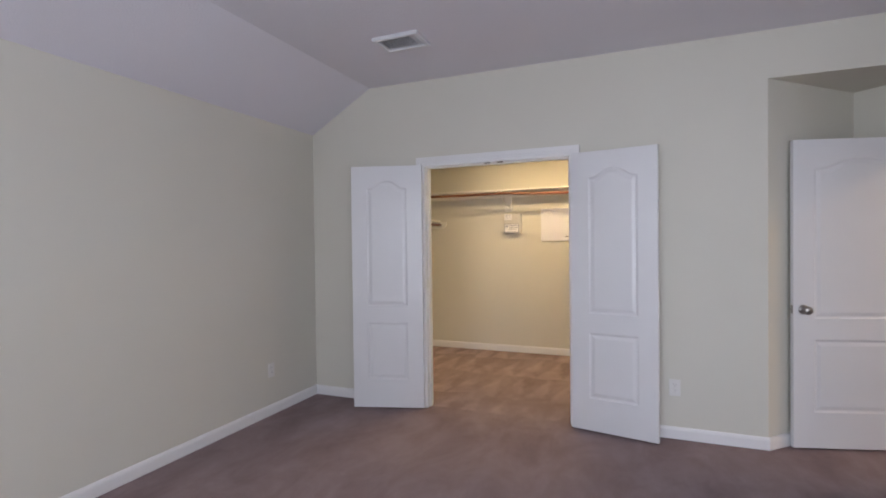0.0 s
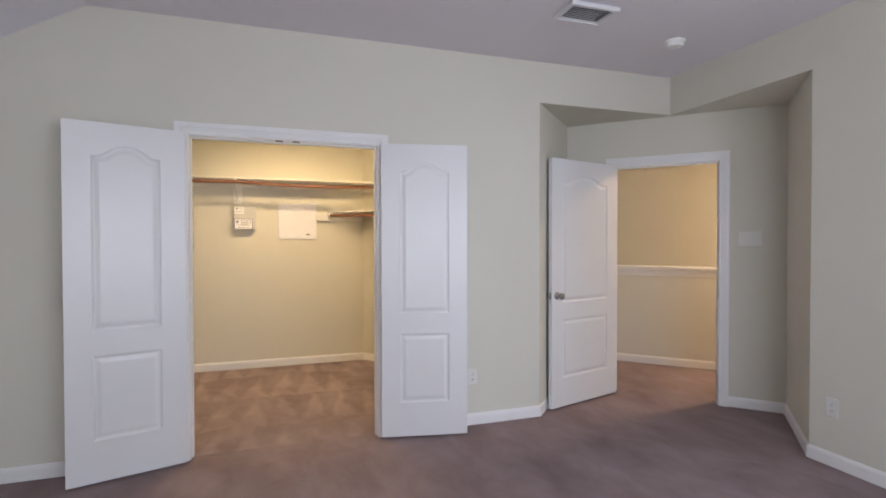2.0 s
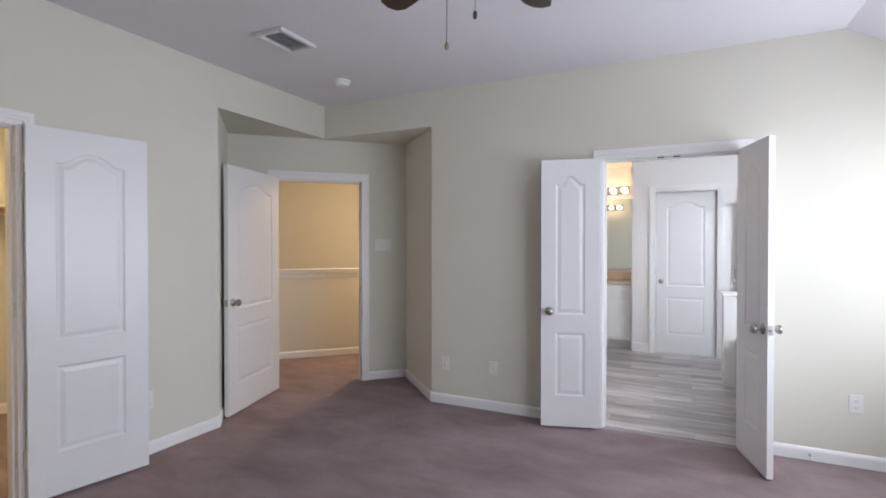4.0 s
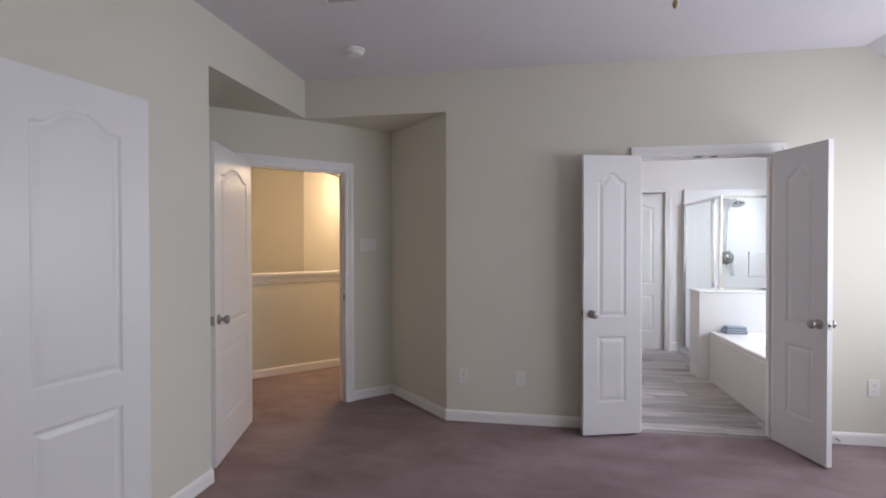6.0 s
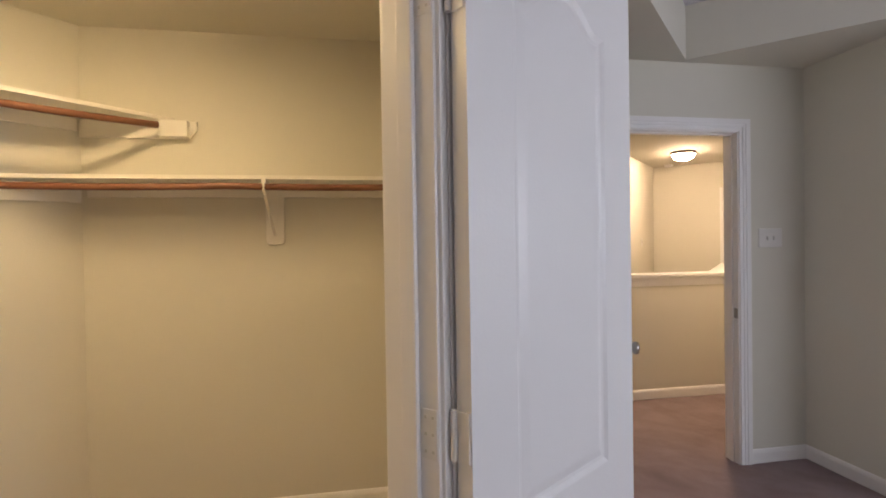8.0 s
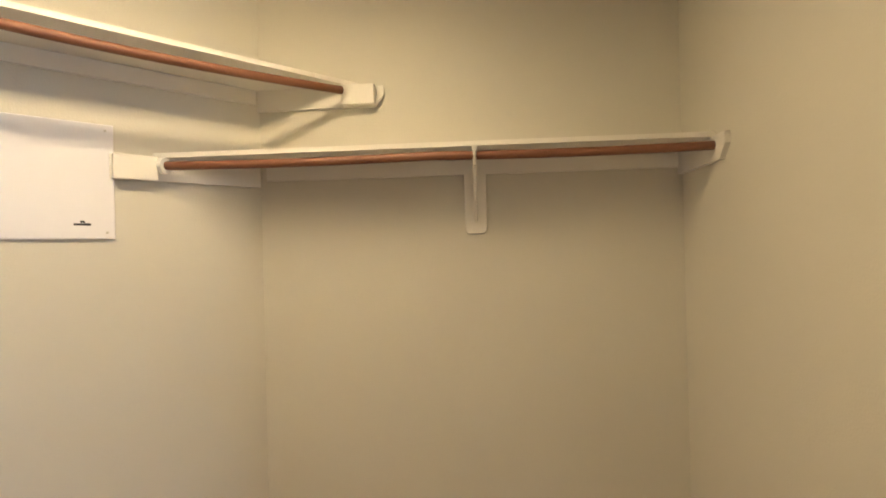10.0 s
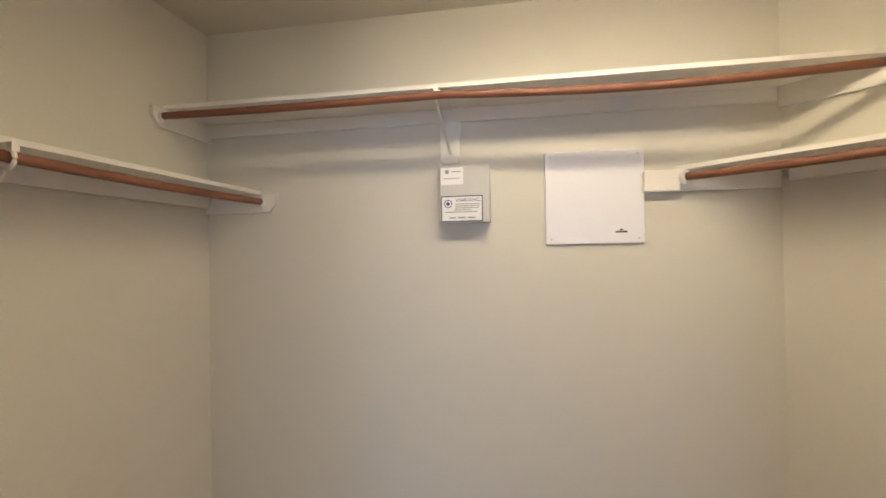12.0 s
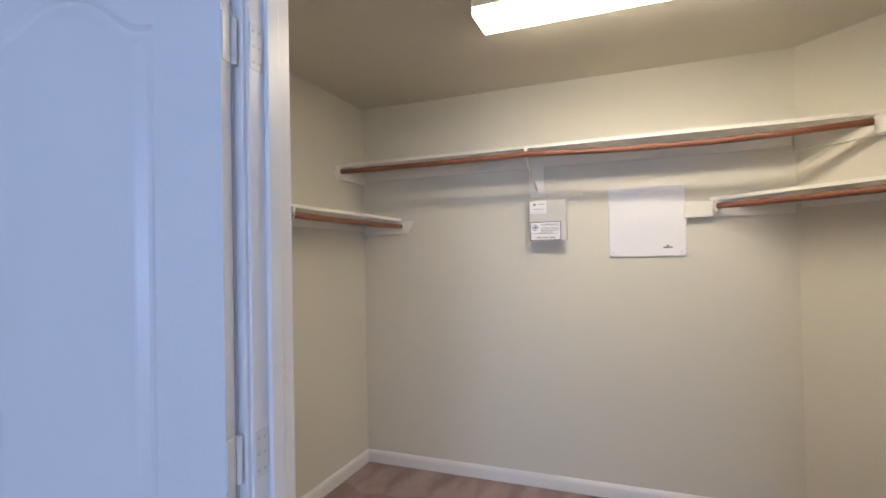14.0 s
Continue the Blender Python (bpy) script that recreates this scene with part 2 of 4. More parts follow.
def tube(points, radius, n=10):
    bm = bmesh.new()
    rings = []
    pts = [Vector(p) for p in points]
    for i, p in enumerate(pts):
        d = (pts[min(i + 1, len(pts) - 1)] - pts[max(i - 1, 0)]).normalized()
        q = d.to_track_quat("Z", "Y")
        rings.append([bm.verts.new(p + q @ Vector((radius * math.cos(2 * math.pi * k / n), radius * math.sin(2 * math.pi * k / n), 0))) for k in range(n)])
    for a, b in zip(rings, rings[1:]):
        for k in range(n):
            bm.faces.new((a[k], a[(k + 1) % n], b[(k + 1) % n], b[k]))
    bm.faces.new(rings[0])
    bm.faces.new(rings[-1])
    return bm


def along(p0, p1):
    """A frame at p0 on the floor: x along p0 to p1, y to the left of it, z up; and the length."""
    d = Vector((p1[0] - p0[0], p1[1] - p0[1], 0))
    return Matrix.Translation((p0[0], p0[1], 0)) @ Matrix.Rotation(math.atan2(d.y, d.x), 4, "Z"), d.length


def wall(name, p0, p1, z0, z1, label, thick=0.115, holes=(), over=(0, 0), paint=None):
    """A wall whose room face runs from p0 to p1; its body lies to the left. holes: (u0, u1, z0, z1)."""
    m, n = along(p0, p1)
    bm = bmesh.new()
    u = -over[0]
    for a, b, c, d in sorted(holes):
        box(bm, u, a, 0, thick, z0, z1, m)
        if c > z0:
            box(bm, a, b, 0, thick, z0, c, m)
        if d < z1:
            box(bm, a, b, 0, thick, d, z1, m)
        u = b
    box(bm, u, n + over[1], 0, thick, z0, z1, m)
    return structure(name, bm, paint or WALL, label, "wall")


def baseboard(name, p0, p1, label="white painted baseboard with a rounded top", h=0.088, e0=0.0, e1=0.0):
    """A moulded board on the wall face from p0 to p1, standing out to the right."""
    m, n = along(p0, p1)
    bm = bmesh.new()
    prof = [(0, 0.004), (-0.014, 0.004), (-0.014, h - 0.022), (-0.0115, h - 0.012), (-0.007, h - 0.004), (0, h)]
    a = [bm.verts.new(m @ Vector((-e0, y, z))) for y, z in prof]
    b = [bm.verts.new(m @ Vector((n + e1, y, z))) for y, z in prof]
    bm.faces.new(a)
    bm.faces.new(b)
    for i in range(len(prof)):
        j = (i + 1) % len(prof)
        bm.faces.new((a[i], a[j], b[j], b[i]))
    return structure(name, bm, TRIM, label, "baseboard")


def casing(name, p0, p1, top, label, thick=0.115, width=0.062, back=True):
    """Lining, stops and casing of an opening whose room edge runs from p0 to p1 on the wall's room face."""
    m, n = along(p0, p1)
    root = tagged(new(name), label, "door frame", kind="structure")
    root.matrix_world = m
    for a, b in ((0, 0.016), (n - 0.016, n)):
        part("jamb", boxed(a, b, -0.002, thick + 0.002, 0, top, bevel=0.002), TRIM, root)
    part("head_jamb", boxed(0.016, n - 0.016, -0.002, thick + 0.002, top - 0.016, top), TRIM, root)
    for a, b in ((0.016, 0.027), (n - 0.027, n - 0.016)):
        part("door_stop", boxed(a, b, 0.038, 0.074, 0, top - 0.016, bevel=0.003), TRIM, root)
    part("door_stop", boxed(0.027, n - 0.027, 0.038, 0.074, top - 0.027, top - 0.016), TRIM, root)
    for side in ((-1, 1) if back else (-1,)):
        f = (lambda y: -y) if side < 0 else (lambda y: thick + y)
        for s in (0, 1):
            bm = bmesh.new()
            edges = ((-width, -0.030, 0.019), (-0.030, -0.012, 0.015), (-0.012, 0.010, 0.011))
            for a, b, d in edges:
                ua, ub = (a, b) if s == 0 else (n - b, n - a)
                y0, y1 = sorted((f(0.0), f(d)))
                box(bm, ua, ub, y0, y1, 0, top + width if a < -0.05 else top + (0.03 if a < -0.02 else 0.012), bevel=0.0025)
            part("side_casing", bm, TRIM, root)
        bm = bmesh.new()
        for a, b, d in ((-0.010, 0.012, 0.0108), (0.012, 0.030, 0.0148), (0.030, width, 0.0188)):
            y0, y1 = sorted((f(0.0), f(d)))
            box(bm, -0.012 if a < 0 else (-0.03 if a < 0.02 else -width), n + (0.012 if a < 0 else (0.03 if a < 0.02 else width)), y0, y1, top + a, top + b, bevel=0.0025)
        part("head_casing", bm, TRIM, root)
    return root


# ---- doors ----
def panel_loop(x0, x1, z0, z1, arch, d, n=28):
    pts = [(x0 + d, z0 + d), (x1 - d, z0 + d)]
    w, xm = (x1 - x0) / 2 - d, (x0 + x1) / 2
    for i in range(n + 1):
        s = 1 - 2 * i / n
        k = abs(s)
        lift = arch * (0.0 if k > 0.86 else 0.5 * (1 + math.cos(math.pi * (k / 0.86) ** (1.35 if w > 0.11 else 1.1)))) if arch else 0.0
        pts.append((xm + w * s, z1 - d + lift))
    return pts


def door_face(bm, w, h, y, side, panels):
    """One moulded face: frame with sunk, raised-field panels. side -1 faces -y."""
    outer = [bm.verts.new((x, y, z)) for x, z in ((0, 0), (w, 0), (w, h), (0, h))]
    edges = [bm.edges.new((outer[i], outer[(i + 1) % 4])) for i in range(4)]
    for x0, x1, z0, z1, arch in panels:
        loops = []
        for d, dep in ((0.0, 0.0), (0.010, 0.006), (0.018, 0.007), (0.038, 0.0022), (0.043, 0.0016)):
            loops.append([bm.verts.new((x, y - side * dep, z)) for x, z in panel_loop(x0, x1, z0, z1, arch, d)])
        k = len(loops[0])
        edges += [bm.edges.new((loops[0][i], loops[0][(i + 1) % k])) for i in range(k)]
        for a, b in zip(loops, loops[1:]):
            for i in range(k):
                bm.faces.new((a[i], a[(i + 1) % k], b[(i + 1) % k], b[i]))
        bm.faces.new(loops[-1])
    bmesh.ops.triangle_fill(bm, use_beauty=True, use_dissolve=False, edges=edges)
    return outer


def door_leaf_mesh(w, h=2.03, t=0.035):
    st = 0.128 if w > 0.5 else 0.108
    panels = [(st, w - st, 0.235, 0.715, 0.0), (st, w - st, 0.855, h - 0.186, 0.062)]
    bm = bmesh.new()
    a = door_face(bm, w, h, 0.0, -1, panels)
    b = door_face(bm, w, h, t, 1, panels)
    for i in range(4):
        bm.faces.new((a[i], a[(i + 1) % 4], b[(i + 1) % 4], b[i]))
    return bm


def knob_mesh(m):
    return lathe([(0.032, 0), (0.032, 0.004), (0.028, 0.010), (0.012, 0.013), (0.011, 0.030), (0.020, 0.036), (0.027, 0.046), (0.028, 0.055), (0.024, 0.063), (0.012, 0.067), (0, 0.068)], 24, m)


def door(name, hinge, angle, w, label, flip=False, knobs=True, lift=0.014, h=2.03, kz=0.915):
    """A leaf hung at hinge, running off at the angle. The leaf's body lies to the right of its run, or to the left with flip."""
    root = thing(name, Matrix.Translation((hinge[0], hinge[1], lift)) @ Matrix.Rotation(radians(angle), 4, "Z"), label, "door")
    bm = door_leaf_mesh(w, h)
    if not flip:
        bm.transform(Matrix.Translation((0, -0.035, 0)))
    leaf = part("leaf", bm, DOOR, root)
    y0, y1 = (0, 0.035) if flip else (-0.035, 0)
    if knobs:
        part("knob", knob_mesh(Matrix.Translation((w - 0.062, y0, kz)) @ Matrix.Rotation(radians(90), 4, "X")), NICKEL, root, "brushed nickel door knob", True)
        part("knob", knob_mesh(Matrix.Translation((w - 0.062, y1, kz)) @ Matrix.Rotation(radians(-90), 4, "X")), NICKEL, root, "brushed nickel door knob", True)
        lp = part("latch_plate", boxed(w - 0.001, w + 0.0015, y0 + 0.005, y1 - 0.005, kz - 0.028, kz + 0.028), NICKEL, root, "nickel latch plate")
        part("latch", boxed(w, w + 0.010, y0 + 0.011, y1 - 0.011, kz - 0.009, kz + 0.009, bevel=0.002), NICKEL, lp)
    for z in (0.19, 0.995, 1.775):
        hg = part("hinge", lathe([(0.0, 0), (0.0062, 0.001), (0.0062, 0.030), (0.0055, 0.031), (0.0062, 0.032), (0.0062, 0.058), (0.0055, 0.059), (0.0062, 0.060), (0.0062, 0.089), (0, 0.09)], 10, Matrix.Translation((-0.006, 0.002 if not flip else -0.002, z))), HINGE, root, "paint-spattered butt hinge")
        part("hinge_leaf", boxed(-0.003, 0.0, y0 + 0.004, y1 - 0.002, z, z + 0.089), HINGE, hg)
    return root


# ---- plan ----
WX, EX, NY, SY = -2.895, 1.957, 3.76, -0.96
CZ, WZ, BREAK = 2.76, 2.405, 0.61
AZ = 2.445
DIAG, CDIAG = 5.77, 5.75
AL, AR, IL, IR = (0.70, 3.76), (1.957, 2.57), (1.358, 4.412), (2.578, 3.192)
C0, C1 = -1.773, -0.557
B0, B1 = 1.118, 0.195
CL, CB, CCZ = -2.865, 6.06, 2.465
CC, CE, CF = (-0.31, 6.06), (0.905, 4.845), (-0.065, 3.875)
DTOP = 2.052

# ---- structure: bedroom ----
structure("floor", prism([(WX - 0.1, SY - 0.1), (EX, SY - 0.1), (EX, 2.53), (2.70, 3.27), (1.40, 4.57), (0.62, NY + 0.06), (WX - 0.1, NY + 0.06)], -0.12, 0), CARPET, "mauve brown cut-pile carpet with vacuum marks", "floor")
wall("wall_west", (WX, SY), (WX, NY), 0, 2.95, "greige painted bedroom wall", over=(0.115, 0.115))
wall("wall_north", (WX, NY), AL, 0, 2.95, "greige painted wall with the closet doorway", holes=[(C0 - WX, C1 - WX, 0, DTOP)])
wall("wall_alcove_left", AL, IL, 0, 2.95, "greige painted side of the door alcove", over=(0, 0.05))
HU0, HU1 = 0.415, 1.268
wall("wall_diagonal", IL, IR, 0, 2.95, "greige painted diagonal wall with the hall doorway", holes=[(HU0, HU1, 0, DTOP)], over=(0.1, 0.1))
wall("wall_alcove_right", IR, AR, 0, 2.95, "greige painted side of the door alcove", over=(0.05, 0))
wall("wall_east", AR, (EX, SY), 0, 2.95, "greige painted wall with the bathroom doorway", holes=[(AR[1] - B0, AR[1] - B1, 0, DTOP)], over=(0, 0.115))
wall("wall_south", (EX, SY), (WX, SY), 0, 2.95, "greige painted wall with a wide window", holes=[(0.20, 3.30, 0.72, 2.15)], over=(0.115, 0.115))
structure("alcove_soffit", prism([AL, (EX, NY), AR, IR, IL], AZ, 2.95), WALL, "greige dropped soffit over the door alcove", "soffit")

bm = bmesh.new()
o = 0.02
pts = [(WX - o, SY - o, WZ - 0.012), (EX + o, SY - o, WZ - 0.012), (EX + o, SY + BREAK, CZ), (WX + BREAK, SY + BREAK, CZ), (WX + BREAK, NY + o, CZ), (EX + o, NY + o, CZ), (WX - o, NY + o, WZ - 0.012)]
v = [bm.verts.new(p) for p in pts]
bm.faces.new((v[0], v[1], v[2], v[3]))
bm.faces.new((v[0], v[3], v[4], v[6]))
bm.faces.new((v[3], v[2], v[5], v[4]))
up = bmesh.ops.extrude_face_region(bm, geom=bm.faces[:])
for g in up["geom"]:
    if isinstance(g, bmesh.types.BMVert):
        g.co.z += 0.15
structure("ceiling", bm, CEIL, "pale textured ceiling sloping down to the outer walls", "ceiling")

# ---- structure: closet ----
structure("floor_closet", prism([(CL - 0.1, NY + 0.06), (-0.05, NY + 0.06), (1.05, 4.80), (-0.25, 6.16), (CL - 0.1, 6.16)], -0.12, 0), CARPET2, "brown closet carpet with vacuum tracks", "floor")
wall("wall_closet_west", (CL, NY + 0.11), (CL, CB), 0, 2.6, "greige closet side wall", over=(0, 0.1))
wall("wall_closet_north", (CL, CB), CC, 0, 2.6, "greige closet back wall", over=(0.1, 0.05))
wall("wall_closet_diagonal", CC, CE, 0, 2.6, "greige diagonal closet wall", over=(0.05, 0.1))
wall("wall_closet_end", CE, CF, 0, 2.6, "greige closet end wall", over=(0.05, 0.03))
structure("ceiling_closet", boxed(CL - 0.05, 1.1, NY + 0.114, CB + 0.05, CCZ, CCZ + 0.12), CEIL2, "low closet ceiling in wall paint", "ceiling")

# ---- structure: hall ----
structure("floor_hall", prism([(0.75, 5.22), (2.73, 3.24), (2.73, 3.16), (7.0, 3.16), (7.0, 3.95), (3.95, 3.74), (1.55, 6.14)], -0.13, -0.001), CARPET, "mauve brown hall carpet", "floor")
structure("floor_stairwell", boxed(0.9, 7.0, 3.4, 7.6, -1.4, -1.3), CARPET, "carpeted landing at the foot of the stairwell", "floor")
wall("wall_hall_end", (0.93, 5.10), (2.08, 6.42), -1.3, 2.6, "greige wall closing the hall", over=(0.0, 0.4))
wall("wall_stair_back", (1.75, 7.70), (4.47, 4.98), -1.3, 2.6, "greige upper stairwell wall", over=(0.6, 0))
wall("wall_stair_side", (4.47, 4.98), (6.75, 4.98), -1.3, 2.6, "greige stairwell wall with a light switch", over=(0, 0.1))
wall("wall_hall_far", (6.75, 4.98), (6.75, 3.2), -1.3, 2.6, "greige far hall wall with an open doorway", holes=[(0.95, 1.63, 0, DTOP)], over=(0.0, 0.1))
wall("wall_hall_south", (6.75, 3.20), (2.62, 3.20), 0, 2.6, "greige hall wall", over=(0.1, 0.0))
structure("ceiling_hall", prism([(0.6, 5.1), (2.66, 3.3), (2.7, 3.12), (7.0, 3.12), (7.0, 5.2), (4.6, 5.2), (1.6, 8.1), (0.6, 8.1)], 2.48, 2.6), CEIL2, "plain hall ceiling", "ceiling")

# ---- structure: bathroom ----
BW, BEAST, VBACK, BN, BS = EX + 0.115, 4.95, 5.58, 3.0, -1.45
structure("floor_bath_bed", prism([(EX, BS), (5.7, BS), (5.7, BN + 0.1), (2.62, BN + 0.1), (EX + 0.02, 2.46)], -0.12, -0.006), GROUT, "grey grout bed of the bathroom floor", "floor")
wall("wall_bath_north", (2.55, BN), (5.7, BN), 0, 2.9, "pale bathroom wall", over=(0, 0.1), thick=0.08, paint=BATHWALL)
wall("wall_vanity", (VBACK, BN), (VBACK, 1.16), 0, 2.9, "pale wall behind the vanity", over=(0, 0.05), paint=BATHWALL)
wall("wall_bath_east", (BEAST, 1.16), (BEAST, BS), 0, 2.9, "pale bathroom wall with a closed door", thick=0.63, over=(0, 0.1), holes=[(1.16 - 0.89, 1.16 - 0.17, 0, 2.08)], paint=BATHWALL)
wall("wall_bath_south", (BEAST, BS), (BW, BS), 0, 2.9, "bathroom wall with a window over the tub", over=(0.1, 0.1), holes=[(1.3, 2.6, 1.15, 2.35)], paint=BATHWALL)
structure("ceiling_bath", boxed(BW - 0.005, 5.75, BS - 0.05, BN + 0.1, 2.74, 2.9), CEIL, "white bathroom ceiling", "ceiling")
structure("vanity_soffit", boxed(5.0, VBACK - 0.001, 1.161, BN - 0.001, 2.50, 2.739), BATHWALL, "soffit above the vanity", "soffit")

# ---- frames of the doorways ----
casing("door_frame_1", (C0, NY), (C1, NY), DTOP, "white moulded casing of the closet doorway")
dm, dn = along(IL, IR)
hp0, hp1 = dm @ Vector((HU0, 0, 0)), dm @ Vector((HU1, 0, 0))
hall_frame = casing("door_frame_2", hp0[:2], hp1[:2], DTOP, "white moulded casing of the hall doorway")
part("strike_plate", boxed(0.8345, 0.8375, 0.004, 0.034, 0.90, 0.96), NICKEL, hall_frame, "nickel strike plate")
bath_frame = casing("door_frame_3", (EX, B0), (EX, B1), DTOP, "white moulded casing of the bathroom doorway")
for fr_name, fr_mid in (("door_frame_1", (C1 - C0) / 2), ("door_frame_3", (B0 - B1) / 2)):
    for k in (-0.075, 0.03):
        part("ball_catch_plate", boxed(fr_mid + k, fr_mid + k + 0.045, 0.006, 0.030, DTOP - 0.0215, DTOP - 0.0155), BRONZE, bpy.data.objects[fr_name], "metal catch plate")

for hz in (0.204, 1.009, 1.789):
    for ha, hb in ((0.016, 0.0178), (C1 - C0 - 0.0178, C1 - C0 - 0.016)):
        jl = part("hinge_leaf", boxed(ha, hb, 0.001, 0.036, hz, hz + 0.089, bevel=0.0005), HINGE, bpy.data.objects["door_frame_1"], "painted hinge leaf")
        for sz in (0.014, 0.045, 0.075):
            for sy in (0.010, 0.026):
                part("screw", boxed(ha - 0.0006, hb + 0.0006, sy - 0.003, sy + 0.003, hz + sz - 0.003, hz + sz + 0.003, bevel=0.001), GREYMET, jl)

# ---- baseboards ----
baseboard("baseboard_1", (WX, SY), (WX, NY))
baseboard("baseboard_2", (WX, NY), (C0 - 0.062, NY))
baseboard("baseboard_3", (C1 + 0.062, NY), AL, e1=0.006)
baseboard("baseboard_4", AL, IL, e0=0.006)
baseboard("baseboard_5", IL, (dm @ Vector((HU0 - 0.062, 0, 0)))[:2])
baseboard("baseboard_6", (dm @ Vector((HU1 + 0.062, 0, 0)))[:2], IR)
baseboard("baseboard_7", IR, AR, e1=0.006)
baseboard("baseboard_8", AR, (EX, B0 + 0.062), e0=0.006)
baseboard("baseboard_9", (EX, B1 - 0.062), (EX, SY))
baseboard("baseboard_10", (EX, SY), (WX, SY))
baseboard("baseboard_11", (CL, NY + 0.115), (CL, CB))
baseboard("baseboard_12", (CL, CB), CC)
baseboard("baseboard_13", CC, CE)
baseboard("baseboard_14", CE, CF)
baseboard("baseboard_15", CF, (C1 + 0.062, CF[1]))
baseboard("baseboard_16", (C0 - 0.062, CF[1]), (CL, CF[1]))
baseboard("baseboard_17", (BEAST, 1.16), (BEAST, 0.955), h=0.12)
baseboard("baseboard_18", (BEAST, 0.105), (BEAST, -0.035), h=0.12)

# ---- window frames, behind the camera ----
def window(name, m, w, h, panes, label):
    """A white frame with its panes, set in an opening w by h with its lower corner at m."""
    root = tagged(new(name), label, "window", kind="structure")
    root.matrix_world = m
    for a, b, c, d in ((0, w, 0, 0.05), (0, w, h - 0.05, h), (0, 0.05, 0.05, h - 0.05), (w - 0.05, w, 0.05, h - 0.05)):
        part("window_frame", boxed(a, b, 0.04, 0.09, c, d, bevel=0.004), TRIM, root)
    for i in range(panes):
        x0 = 0.05 + (w - 0.1) * i / panes
        x1 = 0.05 + (w - 0.1) * (i + 1) / panes
        if i:
            part("mullion", boxed(x0 - 0.025, x0 + 0.025, 0.045, 0.085, 0.05, h - 0.05, bevel=0.004), TRIM, root)
        p = part("pane", boxed(x0, x1, 0.062, 0.067, 0.05, h - 0.05), GLASS, root)
        p.visible_shadow = False
    part("window_sill", boxed(-0.06, w + 0.06, -0.05, 0.04, -0.03, 0.0, bevel=0.005), TRIM, root)
    return root


window("window_1", along((EX - 0.20, SY), (EX - 3.30, SY))[0] @ Matrix.Translation((0, 0, 0.72)), 3.1, 1.43, 4, "wide white four-light window")
window("window_2", along((BEAST - 1.3, BS), (BEAST - 2.6, BS))[0] @ Matrix.Translation((0, 0, 1.15)), 1.3, 1.2, 2, "white bathroom window over the tub")

# ---- doors ----
door("closet_door", (C1 + 0.008, NY - 0.024), -10.8, 0.60, "white moulded two-panel closet door standing wide open", knobs=False)
door("closet_door", (C0 - 0.006, NY - 0.024), 196.8, 0.598, "white moulded two-panel closet door swung open", flip=True, knobs=False)
hd0 = dm @ Vector((HU0 + 0.004, -0.022, 0))
door("hall_door", (hd0.x, hd0.y), 196.2, 0.825, "white moulded two-panel bedroom door standing open", flip=True)
door("bathroom_door", (EX - 0.024, B0 + 0.015), 106.5, 0.432, "narrow white two-panel bathroom door swung open", flip=True, kz=0.88)
door("bathroom_door", (EX - 0.024, B1 - 0.005), 195.0, 0.440, "narrow white two-panel bathroom door standing ajar", kz=0.88)

# ---- bedroom fixtures ----
def ceiling_vent(name, x, y, z, w, d, label, slat_count=9, enamel=VENTM, cavity=SHADOWGREY):
    root = thing(name, pose(x, y, z), label, "air vent")
    # No hollow duct: a plate whose colour stands in for its shade.
    part("backing", boxed(-w / 2 + 0.02, w / 2 - 0.02, -d / 2 + 0.02, d / 2 - 0.02, -0.004, -0.001), cavity, root, "flat plate coloured as the shade inside the duct")
    for a, b, c, e in ((-w / 2, w / 2, -d / 2, -d / 2 + 0.028), (-w / 2, w / 2, d / 2 - 0.028, d / 2), (-w / 2, -w / 2 + 0.028, -d / 2 + 0.028, d / 2 - 0.028), (w / 2 - 0.028, w / 2, -d / 2 + 0.028, d / 2 - 0.028)):
        part("frame", boxed(a, b, c, e, -0.026, 0, bevel=0.006), enamel, root)
    n = slat_count
    for i in range(n):
        yy = -d / 2 + 0.036 + (d - 0.072) * i / (n - 1)
        part("slat", boxed(-w / 2 + 0.03, w / 2 - 0.075, -0.008, 0.008, -0.001, 0.001, m=Matrix.Translation((0, yy, -0.010)) @ Matrix.Rotation(radians(38), 4, "X")), enamel, root)
    for i in range(3):
        xx = w / 2 - 0.066 + i * 0.016
        part("end_slat", boxed(-0.007, 0.007, -d / 2 + 0.03, d / 2 - 0.03, -0.001, 0.001, m=Matrix.Translation((xx, 0, -0.010)) @ Matrix.Rotation(radians(-40), 4, "Y")), enamel, root)
    return root


ceiling_vent("ceiling_vent", 0.55, 2.93, CZ, 0.33, 0.23, "white louvred air vent in the bedroom ceiling")
ceiling_vent("ceiling_vent", -1.55, 2.94, CZ, 0.33, 0.23, "white louvred air vent near the sloping ceiling")
ceiling_vent("ceiling_vent", 0.0, 4.92, CCZ, 0.25, 0.18, "small louvred vent painted over with the closet ceiling", 7, CEIL2, VENTSHADE)

smoke = thing("smoke_detector", pose(1.40, 3.12, CZ), "round white smoke detector on the ceiling", "smoke detector")
part("base", lathe([(0, 0), (0.068, 0), (0.068, -0.012), (0.062, -0.016), (0, -0.016)], 32), PLASTIC, smoke, smooth=False)
part("cover", lathe([(0.058, -0.016), (0.058, -0.026), (0.048, -0.040), (0.022, -0.044), (0, -0.044)], 32), PLASTIC, smoke)
part("test_button", lathe([(0.010, -0.043), (0.010, -0.047), (0, -0.047)], 16, Matrix.Translation((0.03, 0, 0))), VENTM, smoke)

